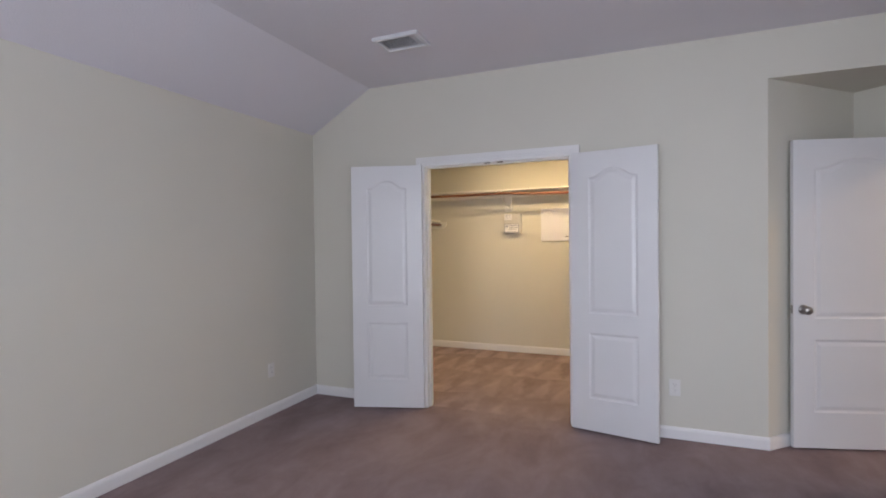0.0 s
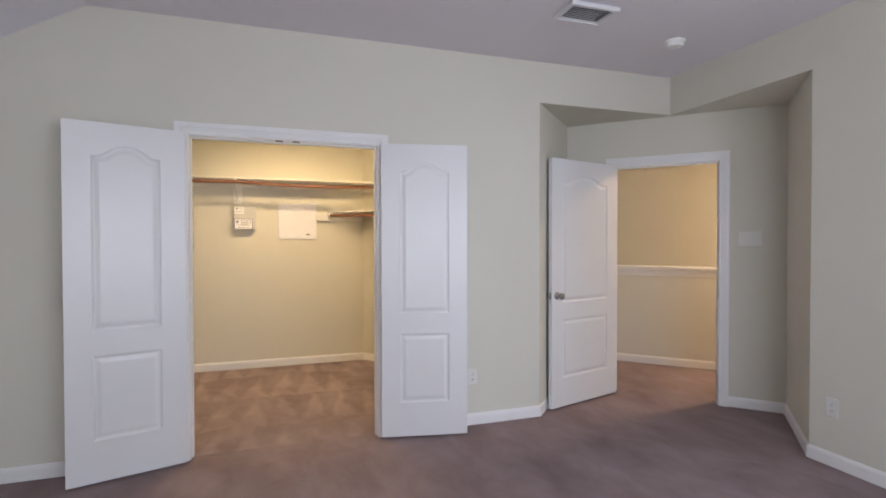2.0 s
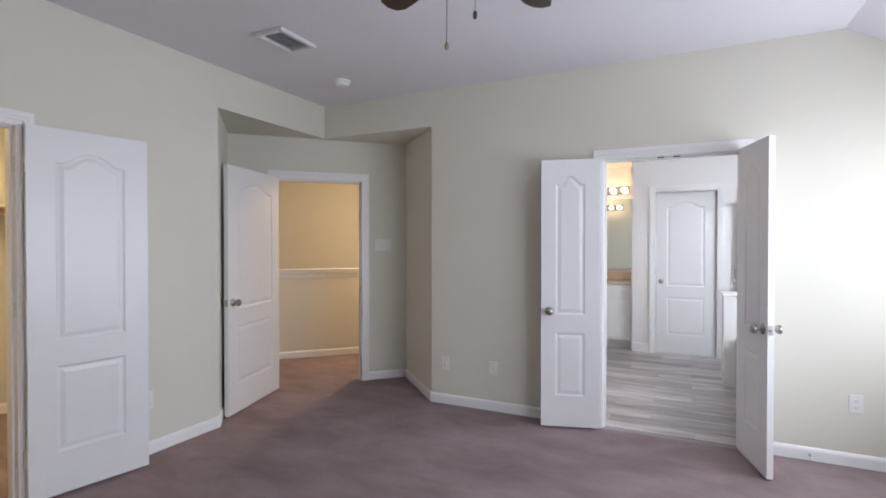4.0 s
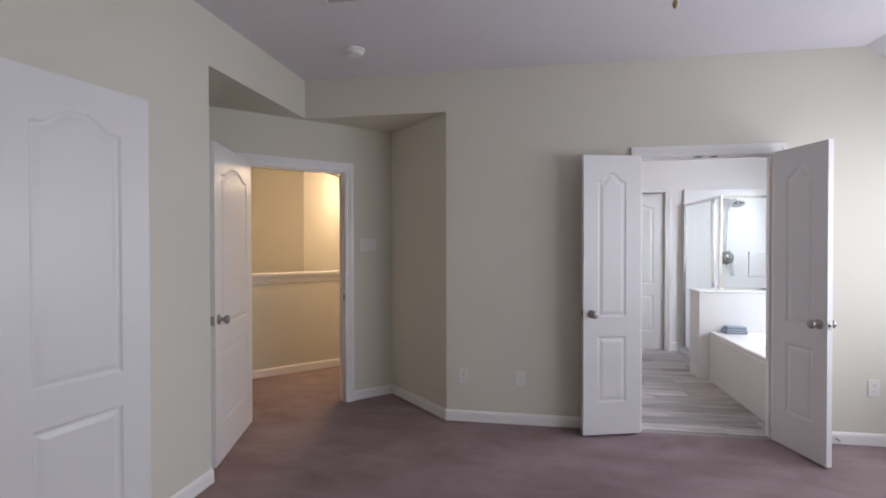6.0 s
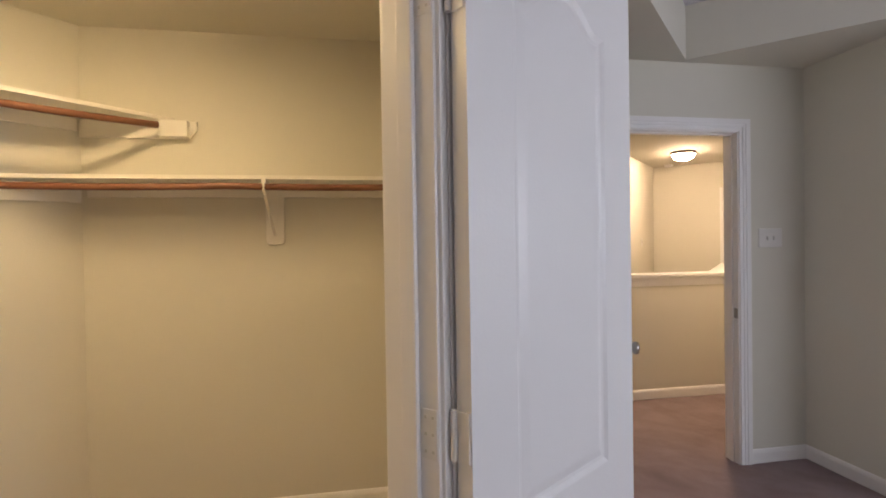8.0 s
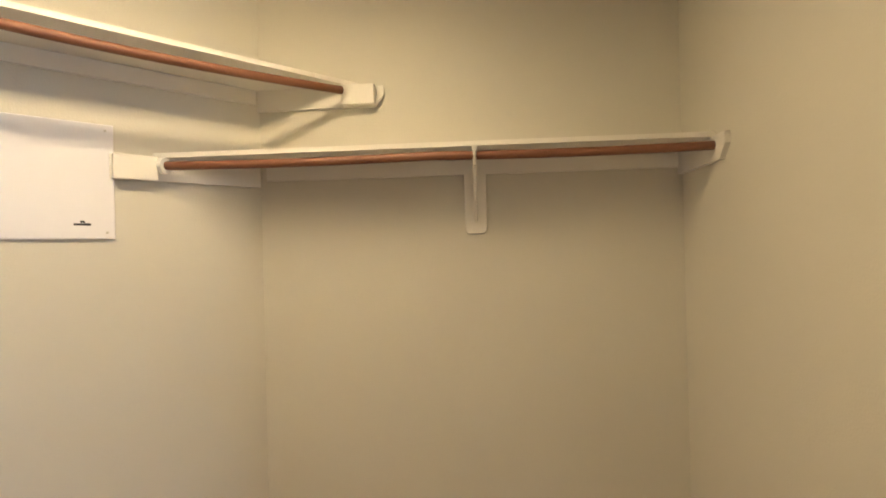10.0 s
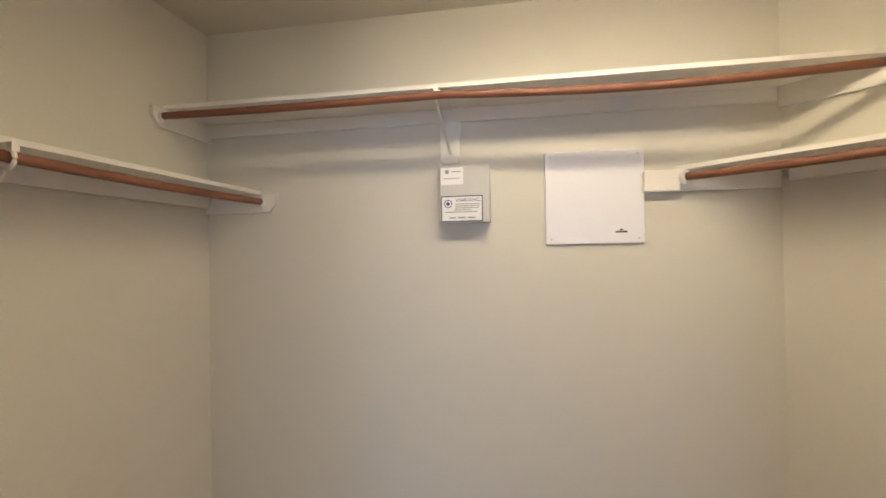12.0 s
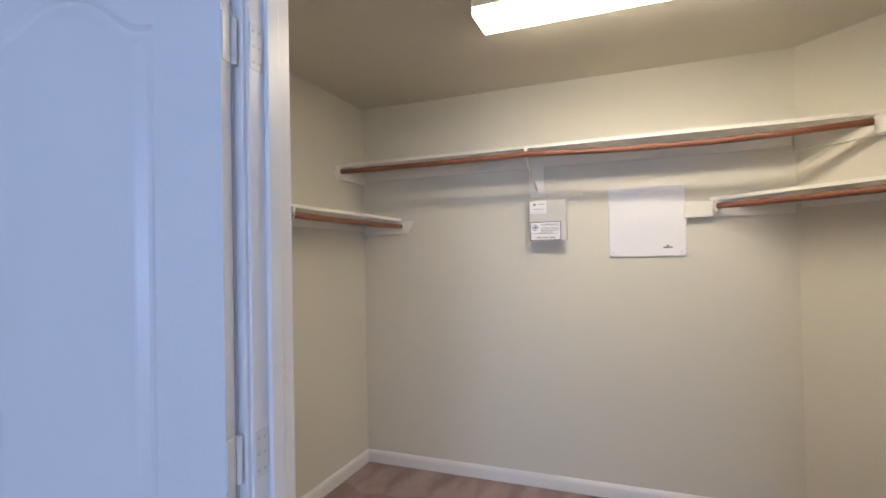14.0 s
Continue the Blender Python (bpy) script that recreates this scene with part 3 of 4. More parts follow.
fan = thing("ceiling_fan", pose(-0.13, 1.32, CZ), "five-blade ceiling fan with dark walnut blades", "ceiling fan")
part("canopy", lathe([(0, 0), (0.085, 0), (0.085, -0.02), (0.06, -0.055), (0.03, -0.06), (0, -0.06)], 28), BRONZE, fan, "dark bronze canopy", True)
part("motor_housing", lathe([(0.03, -0.05), (0.10, -0.07), (0.125, -0.10), (0.125, -0.155), (0.10, -0.185), (0.05, -0.20), (0, -0.20)], 32), BRONZE, fan, "dark bronze motor housing", True)
part("switch_housing", lathe([(0.05, -0.19), (0.062, -0.21), (0.062, -0.27), (0.045, -0.295), (0, -0.30)], 28), BRONZE, fan, "", True)
for i in range(5):
    am = Matrix.Rotation(radians(-10 + 72 * i), 4, "Z")
    bm = bmesh.new()
    outline = [(0.20, -0.055), (0.30, -0.066), (0.52, -0.074), (0.61, -0.070), (0.655, -0.048), (0.672, 0.0), (0.655, 0.048), (0.61, 0.070), (0.52, 0.074), (0.30, 0.066), (0.20, 0.055)]
    lo = [bm.verts.new((x, y, -0.004)) for x, y in outline]
    hi = [bm.verts.new((x, y, 0.004)) for x, y in outline]
    bm.faces.new(lo)
    bm.faces.new(hi)
    for k in range(len(outline)):
        j = (k + 1) % len(outline)
        bm.faces.new((lo[k], lo[j], hi[j], hi[k]))
    bm.transform(am @ Matrix.Translation((0, 0, -0.155)) @ Matrix.Rotation(radians(11), 4, "X"))
    blade = part("blade", bm, BLADE, fan)
    part("blade_iron", boxed(0.11, 0.26, -0.018, 0.018, -0.172, -0.163, m=am, bevel=0.003), BRONZE, blade)
chain = part("pull_chain", tube([(0.006, 0.115, -0.28), (0.006, 0.115, -0.53)], 0.0022, 6), NICKEL, fan, "bead pull chain")
part("pull_fob", lathe([(0, 0), (0.004, -0.002), (0.009, -0.012), (0.010, -0.022), (0.006, -0.032), (0, -0.034)], 14, Matrix.Translation((0.006, 0.115, -0.528))), mat("brass", (0.45, 0.36, 0.22), 0.35, 0.9, 0.1, 20), chain, "small brass fob", True)
part("arm", tube([(0.0, 0.05, -0.27), (0.006, 0.115, -0.28)], 0.004, 6), BRONZE, fan)
chain2 = part("pull_chain", tube([(0.19, 0.06, -0.16), (0.20, 0.07, -0.33)], 0.0018, 6), NICKEL, fan)
part("pull_fob", lathe([(0, 0), (0.006, -0.003), (0.009, -0.012), (0.009, -0.030), (0.005, -0.038), (0, -0.04)], 14, Matrix.Translation((0.20, 0.07, -0.328))), BRONZE, chain2, "dark fob", True)


def wall_plate(name, p, ang, z, label, kind, n=1):
    """A cover plate on a wall at p, facing along the angle."""
    root = thing(name, pose(p[0], p[1], z, 0, 0, ang - 90) @ Matrix.Translation((0, 0, 0)), label, "switch" if kind == "switch" else "outlet")
    w = 0.036 + 0.046 * (n - 1)
    part("plate", boxed(-w, w, 0.0, 0.006, -0.058, 0.058, bevel=0.003), PLATE, root)
    for k in range(n):
        x = (k - (n - 1) / 2) * 0.046
        if kind == "switch":
            part("toggle", boxed(x - 0.005, x + 0.005, 0.004, 0.017, -0.012, 0.010, bevel=0.002), PLATE, root)
        elif kind == "outlet":
            for zz in (-0.02, 0.02):
                face = part("socket", lathe([(0, 0), (0.017, 0), (0.0165, 0.002), (0, 0.002)], 20, Matrix.Translation((x, 0.0055, zz)) @ Matrix.Rotation(radians(-90), 4, "X")), PLATE, root)
                for sx in (-0.0065, 0.0065):
                    part("slot", boxed(x + sx - 0.001, x + sx + 0.001, 0.0065, 0.0085, zz - 0.001, zz + 0.008), DARK, face)
                part("slot", boxed(x - 0.002, x + 0.002, 0.0065, 0.0085, zz - 0.010, zz - 0.006), DARK, face)
        else:
            part("jack", boxed(x - 0.007, x + 0.007, 0.005, 0.009, -0.007, 0.007, bevel=0.001), GREYMET, root)
    return root


wall_plate("outlet", (0.14, NY), 270, 0.362, "white duplex outlet beside the closet door", "outlet")
wall_plate("outlet", (WX, 3.155), 0, 0.37, "white duplex outlet low on the wall", "outlet")
wall_plate("outlet", (EX, 2.433), 180, 0.36, "white duplex outlet above the baseboard", "outlet")
wall_plate("phone_jack", (EX, 1.988), 180, 0.36, "white wall plate with a small jack", "jack")
wall_plate("outlet", (EX, -0.42), 180, 0.40, "white duplex outlet near the bathroom door", "outlet")
sw = dm @ Vector((1.475, 0, 0))
wall_plate("light_switch", (sw.x, sw.y), 225, 1.39, "white double light switch beside the hall door", "switch", 2)
wall_plate("light_switch", (6.0, 4.98), 270, 1.36, "white light switch on the stairwell wall", "switch")

stop = thing("door_stopper", pose(EX - 0.014, -0.18, 0.045), "small white spring door stop on the baseboard", "door stop")
part("spring", tube([(-0.001 - 0.06 * i / 60, 0.005 * math.cos(i * 1.05), 0.005 * math.sin(i * 1.05)) for i in range(61)], 0.0013, 5), NICKEL, stop)
part("tip", lathe([(0, 0), (0.008, 0), (0.008, 0.010), (0, 0.012)], 12, Matrix.Translation((-0.061, 0, 0)) @ Matrix.Rotation(radians(-90), 4, "Y")), PLASTIC, stop)

# ---- closet fittings ----
def cleat_on(name_parent, m, length, h=0.085, clip=True):
    """An end cleat board lying on a wall: x along it, y out of it, top at z 0, its front corner clipped."""
    pts = [(0, 0), (length, 0), (length, -h * 0.45), (length - h * 0.45, -h), (0, -h)] if clip else [(0, 0), (length, 0), (length, -h), (0, -h)]
    bm = bmesh.new()
    a = [bm.verts.new((x, 0.0, z)) for x, z in pts]
    b = [bm.verts.new((x, 0.018, z)) for x, z in pts]
    bm.faces.new(a)
    bm.faces.new(b)
    for i in range(len(pts)):
        j = (i + 1) % len(pts)
        bm.faces.new((a[i], a[j], b[j], b[i]))
    bm.transform(m)
    return part("cleat", bm, SHELF, name_parent)


def rod_bracket(root, m, drop, board_h, rod_z, depth):
    """Backing board, steel upright, brace and hook: x out of the wall, y along it, z 0 at the shelf's underside."""
    t = bmesh.new()
    box(t, 0, 0.018, -0.045, 0.045, -board_h + 0.02, 0, bevel=0.003)
    box(t, 0.0002, 0.0178, -0.036, 0.036, -board_h, -board_h + 0.03, bevel=0.004)
    for sy in (-1, 1):
        box(t, 0.0004, 0.0176, sy * 0.0385 - 0.0045, sy * 0.0385 + 0.0045, -board_h + 0.008, -board_h + 0.025, bevel=0.003)
    t.transform(m)
    part("backing_board", t, SHELF, root)
    t = bmesh.new()
    box(t, 0.0181, 0.0215, -0.014, 0.014, -drop, 0, bevel=0.001)
    t.transform(m)
    br = part("bracket", t, SHELF, root, "painted steel shelf bracket")
    t = tube([(0.022, 0, -drop + 0.012), (0.034, 0, -drop + 0.016), (depth - 0.045, 0, rod_z - 0.046), (depth - 0.032, 0, rod_z - 0.030)], 0.0068, 6)
    t.transform(m)
    part("brace", t, SHELF, br)
    t = tube([(depth - 0.025 + 0.026 * math.sin(a), 0, rod_z - 0.026 * math.cos(a)) for a in [i * math.pi / 10 - 0.6 for i in range(11)]], 0.006, 6)
    t.transform(m)
    part("hook", t, SHELF, br)
    t = bmesh.new()
    box(t, 0.02, depth + 0.002, -0.010, 0.010, -0.004, -0.0005)
    box(t, depth - 0.012, depth + 0.004, -0.010, 0.010, rod_z + 0.016, -0.0005)
    t.transform(m)
    part("top_arm", t, SHELF, br)


def sagging_rod(p0, p1, z, spans, r=0.0155):
    """A rod that hangs between its hooks. spans: (share of the length, sag), end to end."""
    pts, u0 = [], 0.0
    for share, sag in spans:
        for i in range(13):
            u = u0 + share * i / 12
            if i or not pts:
                pts.append((p0[0] + (p1[0] - p0[0]) * u, p0[1] + (p1[1] - p0[1]) * u, z - sag * math.sin(math.pi * i / 12)))
        u0 += share
    return tube(pts, r, 14)


def socket_ring(root, p, ang):
    part("rod_socket", lathe([(0.023, 0), (0.023, 0.010), (0.019, 0.012), (0.0165, 0.012)], 18, pose(p[0], p[1], p[2], 0, 90, ang)), PLASTIC, root)


# upper shelf along the back wall
ZT = 2.031
upper = thing("closet_shelf", pose(0, 0, 0), "cream painted closet shelf with a brown hanging rod", "shelf", "closet shelves")
part("board", prism([(CL + 0.002, 5.758), (CDIAG - 5.758 - 0.004, 5.758), (CC[0] - 0.004, CB - 0.002), (CL + 0.002, CB - 0.002)], ZT - 0.018, ZT), SHELF, upper)
part("cleat", boxed(CL + 0.02, CC[0] - 0.02, CB - 0.0182, CB - 0.0005, ZT - 0.078, ZT - 0.0185, bevel=0.002), SHELF, upper)
cleat_on(upper, Matrix.Translation((CL + 0.0005, CB, ZT - 0.0185)) @ Matrix.Rotation(radians(-90), 4, "Z"), 0.375)
dq = Vector((1, -1, 0)).normalized()
cleat_on(upper, Matrix.Translation((CC[0] - 0.0004, CC[1] - 0.0004, ZT - 0.0185)) @ Matrix.Rotation(radians(-45), 4, "Z") @ Matrix.Diagonal((1, -1, 1, 1)), 0.53)
part("hanging_rod", sagging_rod((CL + 0.02, 5.732), (CDIAG - 5.732 - 0.125, 5.732), 1.977, ((0.45, 0.004), (0.55, 0.024))), ROD, upper, "stained brown wooden rod", True)
socket_ring(upper, (CL + 0.018, 5.732, 1.977), 0)
rod_bracket(upper, Matrix.Translation((-1.645, CB, ZT - 0.018)) @ Matrix.Rotation(radians(-90), 4, "Z"), 0.21, 0.245, -0.040, 0.322)

be = Matrix.Translation((CDIAG - 5.732, 5.732, 0)) @ Matrix.Rotation(radians(-45), 4, "Z")
part("rod_block", boxed(-0.100, 0.035, -0.062, -0.0185, 1.929, 2.009, m=be, bevel=0.003), SHELF, upper)

# lower shelf along the west wall
ZL = 1.682
west = thing("closet_shelf", pose(0, 0, 0), "cream painted side shelf with a brown hanging rod", "shelf", "closet shelves")
part("board", boxed(CL + 0.002, CL + 0.288, NY + 0.14, CB - 0.002, ZL - 0.018, ZL, bevel=0.002), SHELF, west)
part("cleat", boxed(CL + 0.0005, CL + 0.0182, NY + 0.14, CB - 0.02, ZL - 0.078, ZL - 0.0185, bevel=0.002), SHELF, west)
cleat_on(west, Matrix.Translation((CL, CB - 0.0005, ZL - 0.0185)) @ Matrix.Diagonal((1, -1, 1, 1)), 0.375)
part("hanging_rod", sagging_rod((CL + 0.296, NY + 0.16), (CL + 0.296, CB - 0.02), 1.630, ((0.45, 0.006), (0.55, 0.006))), ROD, west, "stained brown wooden rod", True)
socket_ring(west, (CL + 0.296, CB - 0.018, 1.630), -90)
rod_bracket(west, Matrix.Translation((CL, 4.88, ZL - 0.018)), 0.26, 0.295, -0.040, 0.322)

# lower shelf along the diagonal wall
ZR = 1.713
k = 0.285 * math.sqrt(2)
diag = thing("closet_shelf", pose(0, 0, 0), "cream painted diagonal shelf with a brown hanging rod", "shelf", "closet shelves")
e = 0.003
part("board", prism([(CC[0] - e, CC[1] - e), (CC[0] - k + e, CC[1] - e), (CE[0] - k / 2 - e, CE[1] - k / 2 + e), (CE[0] - e, CE[1] - e)], ZR - 0.018, ZR), SHELF, diag)
dmx = Matrix.Translation((CC[0], CC[1], 0)) @ Matrix.Rotation(radians(-45), 4, "Z")
LD = (Vector(CE) - Vector(CC)).length
t = boxed(0.03, LD - 0.02, -0.0182, -0.0005, ZR - 0.078, ZR - 0.0185, bevel=0.002)
t.transform(dmx)
part("cleat", t, SHELF, diag)
cleat_on(diag, Matrix.Translation((CC[0] - 0.01, CB - 0.0005, ZR - 0.0185)) @ Matrix.Diagonal((-1, -1, 1, 1)), 0.525, clip=False)
cleat_on(diag, Matrix.Translation((CE[0] - 0.0004, CE[1] + 0.0004, ZR - 0.0185)) @ Matrix.Rotation(radians(225), 4, "Z") @ Matrix.Diagonal((1, -1, 1, 1)), 0.375)
part("rod_block", boxed(-0.838, -0.700, CB - 0.046, CB - 0.0187, ZR - 0.106, ZR - 0.0186, bevel=0.003), SHELF, diag)
q = 0.302 * math.sqrt(2)
ra, rb = (CC[0] - q + 0.058, CC[1] - 0.058), (CE[0] - q / 2 - 0.014, CE[1] - q / 2 + 0.014)
part("hanging_rod", sagging_rod(ra, rb, 1.662, ((0.5, 0.006), (0.5, 0.006))), ROD, diag, "stained brown wooden rod", True)
t = lathe([(0.030, 0), (0.030, 0.016), (0.020, 0.018), (0, 0.018)], 18, pose(ra[0] - 0.012, ra[1] + 0.012, 1.662, 0, 90, -45))
part("rod_socket", t, PLASTIC, diag)
bp_ = dmx @ Vector((0.895, 0, 0))
rod_bracket(diag, Matrix.Translation((bp_.x, bp_.y, ZR - 0.018)) @ Matrix.Rotation(radians(225), 4, "Z"), 0.26, 0.300, -0.040, 0.322)


def lettering(name, text, size, m, material, parent):
    cu = bpy.data.curves.new(name, "FONT")
    cu.body, cu.size, cu.align_x, cu.align_y, cu.extrude = text, size, "CENTER", "CENTER", 0.0004
    tmp = bpy.data.objects.new(name, cu)
    me = bpy.data.meshes.new_from_object(tmp)
    bpy.data.objects.remove(tmp)
    me.materials.append(material)
    ob = new(name, me)
    ob.matrix_world = m
    ob.parent = parent
    return ob


# alarm box: x along the wall, faces -y
ab = thing("alarm_box", pose(-1.575, CB, 1.622), "grey steel alarm box with white warning labels on the closet wall", "alarm box")
part("housing", boxed(-0.105, 0.105, -0.075, 0, -0.12, 0.12, bevel=0.004), GREYMET, ab)
part("cover", boxed(-0.107, 0.107, -0.082, -0.0752, -0.122, 0.122, bevel=0.002), GREYMET, ab)
wl = part("warning_label", boxed(-0.103, 0.078, -0.0835, -0.082, -0.118, -0.006), NAVY, ab, "navy bordered warning label")
part("paper", boxed(-0.0985, 0.0735, -0.0842, -0.0834, -0.1135, -0.0105), LABEL, wl)
part("seal", lathe([(0.012, 0), (0.018, 0), (0.018, 0.0006), (0.012, 0.0006)], 24, Matrix.Translation((-0.072, -0.0842, -0.040)) @ Matrix.Rotation(radians(90), 4, "X")), NAVY, wl)
part("seal", lathe([(0, 0), (0.0145, 0), (0.0145, 0.0009), (0, 0.0009)], 24, Matrix.Translation((-0.072, -0.0842, -0.040)) @ Matrix.Rotation(radians(90), 4, "X")), LABEL, wl)
part("seal", lathe([(0, 0), (0.008, 0), (0.008, 0.0013), (0, 0.0013)], 18, Matrix.Translation((-0.072, -0.0842, -0.040)) @ Matrix.Rotation(radians(90), 4, "X")), NAVY, wl)
lettering("word", "WARNING", 0.022, pose(0.014, -0.0848, -0.026, 90), NAVY, wl)
for i, (x0, x1) in enumerate(((-0.04, 0.066), (-0.04, 0.066), (-0.04, 0.062), (-0.045, 0.03), (-0.085, 0.055))):
    z = -0.042 - 0.0085 * i
    part("text_line", boxed(x0, x1, -0.0847, -0.0841, z - 0.0018, z + 0.0018), INK, wl)
for x0, x1 in ((-0.066, -0.038), (-0.030, 0.004), (0.012, 0.044)):
    part("text_line", boxed(x0, x1, -0.0847, -0.0841, -0.1035, -0.0975), INK, wl)
sl = part("small_label", boxed(-0.103, -0.005, -0.0838, -0.082, 0.043, 0.117), LABEL, ab, "small white label")
part("seal", lathe([(0, 0), (0.009, 0), (0.009, 0.0006), (0, 0.0006)], 18, Matrix.Translation((-0.075, -0.0838, 0.098)) @ Matrix.Rotation(radians(90), 4, "X")), INK, sl)
part("text_line", boxed(-0.055, -0.015, -0.0843, -0.0837, 0.096, 0.100), INK, sl)
part("text_line", boxed(-0.090, -0.020, -0.0843, -0.0837, 0.068, 0.071), INK, sl)

pn = thing("wiring_panel", pose(-1.033, CB, 1.597), "square white metal wiring panel cover on the closet wall", "wiring panel")
part("cover", boxed(-0.202, 0.202, -0.014, 0, -0.198, 0.198, bevel=0.004), PANEL, pn)
for x in (-0.178, 0.178):
    for z in (-0.176, 0.176):
        part("screw", lathe([(0, 0), (0.0045, 0), (0.004, 0.0015), (0, 0.002)], 12, Matrix.Translation((x, -0.014, z)) @ Matrix.Rotation(radians(90), 4, "X")), GREYMET, pn)
part("maker_mark", boxed(0.085, 0.132, -0.0148, -0.0139, -0.152, -0.145), DARK, pn, "small dark printed mark")
part("maker_mark", boxed(0.102, 0.115, -0.0148, -0.0139, -0.143, -0.136), DARK, pn)

# fluorescent wrap fixture
fl = thing("ceiling_light", pose(-1.07, 5.012, CCZ), "lit fluorescent wraparound light on the closet ceiling", "ceiling light")
part("housing", boxed(-0.605, 0.605, -0.100, 0.100, -0.0445, 0, bevel=0.003), PLASTIC, fl)
bm = bmesh.new()
prof = [(-0.098, -0.044), (-0.096, -0.064), (-0.084, -0.078), (0.084, -0.078), (0.096, -0.064), (0.098, -0.044)]
ends = [[bm.verts.new((x, y, z)) for y, z in prof] for x in (-0.605, 0.605)]
for i in range(len(prof)):
    j = (i + 1) % len(prof)
    bm.faces.new((ends[0][i], ends[0][j], ends[1][j], ends[1][i]))
bm.faces.new(ends[0])
bm.faces.new(ends[1])
part("diffuser", bm, TUBE, fl, "glowing acrylic diffuser")
for x in (-0.612, 0.606):
    part("end_cap", boxed(x, x + 0.006, -0.101, 0.101, -0.080, -0.002, bevel=0.002), PLASTIC, fl)

# ---- hall ----
HS = 7.56
pm, pn_len = along((1.35, HS - 1.35), (3.80, HS - 3.80))
half = tagged(new("half_wall"), "greige stair half wall with a white moulded cap", "half wall", kind="structure")
half.matrix_world = pm
part("body", boxed(0, pn_len, 0, 0.125, -1.3, 1.03), WALL, half)
part("cap", boxed(-0.02, pn_len + 0.03, -0.03, 0.155, 1.062, 1.092, bevel=0.006), TRIM, half)
part("cap_moulding", boxed(-0.01, pn_len + 0.014, -0.014, 0.139, 1.03, 1.062, bevel=0.006), TRIM, half)
part("cap_moulding", boxed(0, pn_len + 0.006, -0.006, -0.0001, 0.985, 1.03, bevel=0.002), TRIM, half)
baseboard("baseboard_19", (1.35, HS - 1.35), (3.80, HS - 3.80))
half2 = tagged(new("half_wall_return"), "greige stair half wall running on down the hall", "half wall", kind="structure")
half2.matrix_world = along((3.80, HS - 3.80 - 0.02), (5.6, HS - 3.80 + 0.06))[0]
part("body", boxed(0.0, 1.8, 0, 0.12, -0.02, 1.03), WALL, half2)
part("cap", boxed(0.06, 1.82, -0.03, 0.15, 1.0625, 1.0925, bevel=0.006), TRIM, half2)
part("cap_moulding", boxed(0.0, 1.81, -0.014, 0.134, 1.03, 1.0624, bevel=0.004), TRIM, half2)
baseboard("baseboard_20", (3.86, HS - 3.80 - 0.018), (5.6, HS - 3.80 + 0.06))

hl = thing("hall_light", pose(5.53, 4.36, 2.47), "lit flush dome light on the hall ceiling", "ceiling light")
part("rim", lathe([(0, 0), (0.145, 0.01), (0.148, -0.012), (0.138, -0.026), (0, -0.026)], 32), BRONZE, hl, "dark metal rim", True)
part("dome", lathe([(0.130, -0.024), (0.127, -0.042), (0.108, -0.068), (0.070, -0.090), (0.025, -0.100), (0, -0.101)], 32), DOME, hl, "glowing frosted dome", True)
# Second dome, unseen: added to light the hall walls and the open hall door.
copy_thing(hl, pose(3.25, 3.72, 2.47))
hs = thing("smoke_detector", pose(6.55, 4.72, 2.48), "small round smoke detector on the hall ceiling", "smoke detector")
part("cover", lathe([(0, 0), (0.06, 0), (0.06, -0.02), (0.045, -0.035), (0, -0.037)], 24), PLASTIC, hs)

# second bathroom beyond the hall
casing("door_frame_4", (6.75, 4.03), (6.75, 3.35), DTOP, "white casing of a far doorway", back=False)
wall("wall_far_bath", (8.2, 4.8), (8.2, 2.9), 0, 2.6, "pale wall of the far bathroom", over=(0.1, 0.1), paint=BATHWALL)
wall("wall_far_bath_north", (6.86, 4.8), (8.2, 4.8), 0, 2.6, "pale wall of the far bathroom", paint=BATHWALL)
wall("wall_far_bath_south", (8.2, 2.9), (6.86, 2.9), 0, 2.6, "pale wall of the far bathroom", paint=BATHWALL)
structure("ceiling_far_bath", boxed(6.87, 8.3, 2.8, 4.9, 2.48, 2.6), CEIL, "ceiling of the far bathroom", "ceiling")
structure("floor_far_bath", boxed(6.75, 8.3, 2.8, 4.9, -0.12, 0.002), PLANK, "grey floor of the far bathroom", "floor")
fv = thing("far_vanity", pose(7.75, 4.05, 0), "white vanity in the far bathroom", "vanity")
part("cabinet", boxed(-0.2, 0.43, -0.7, 0.7, 0.0, 0.84, bevel=0.004), CABINET, fv)
part("countertop", boxed(-0.24, 0.445, -0.72, 0.72, 0.84, 0.88, bevel=0.006), COUNTER, fv)
fm = thing("wall_mirror", pose(8.195, 4.05, 1.5), "frameless mirror in the far bathroom", "mirror")
part("plate", boxed(-0.006, 0, -0.65, 0.65, -0.5, 0.42), MIRROR, fm)
for yy in (4.16, 4.06):
    bt = thing("soap_bottle", pose(7.78, yy, 0.88), "dark bottle on the far vanity", "bottle")
    part("body", lathe([(0, 0), (0.03, 0), (0.032, 0.01), (0.032, 0.15), (0.012, 0.19), (0.012, 0.22), (0, 0.22)], 16), DARK, bt)


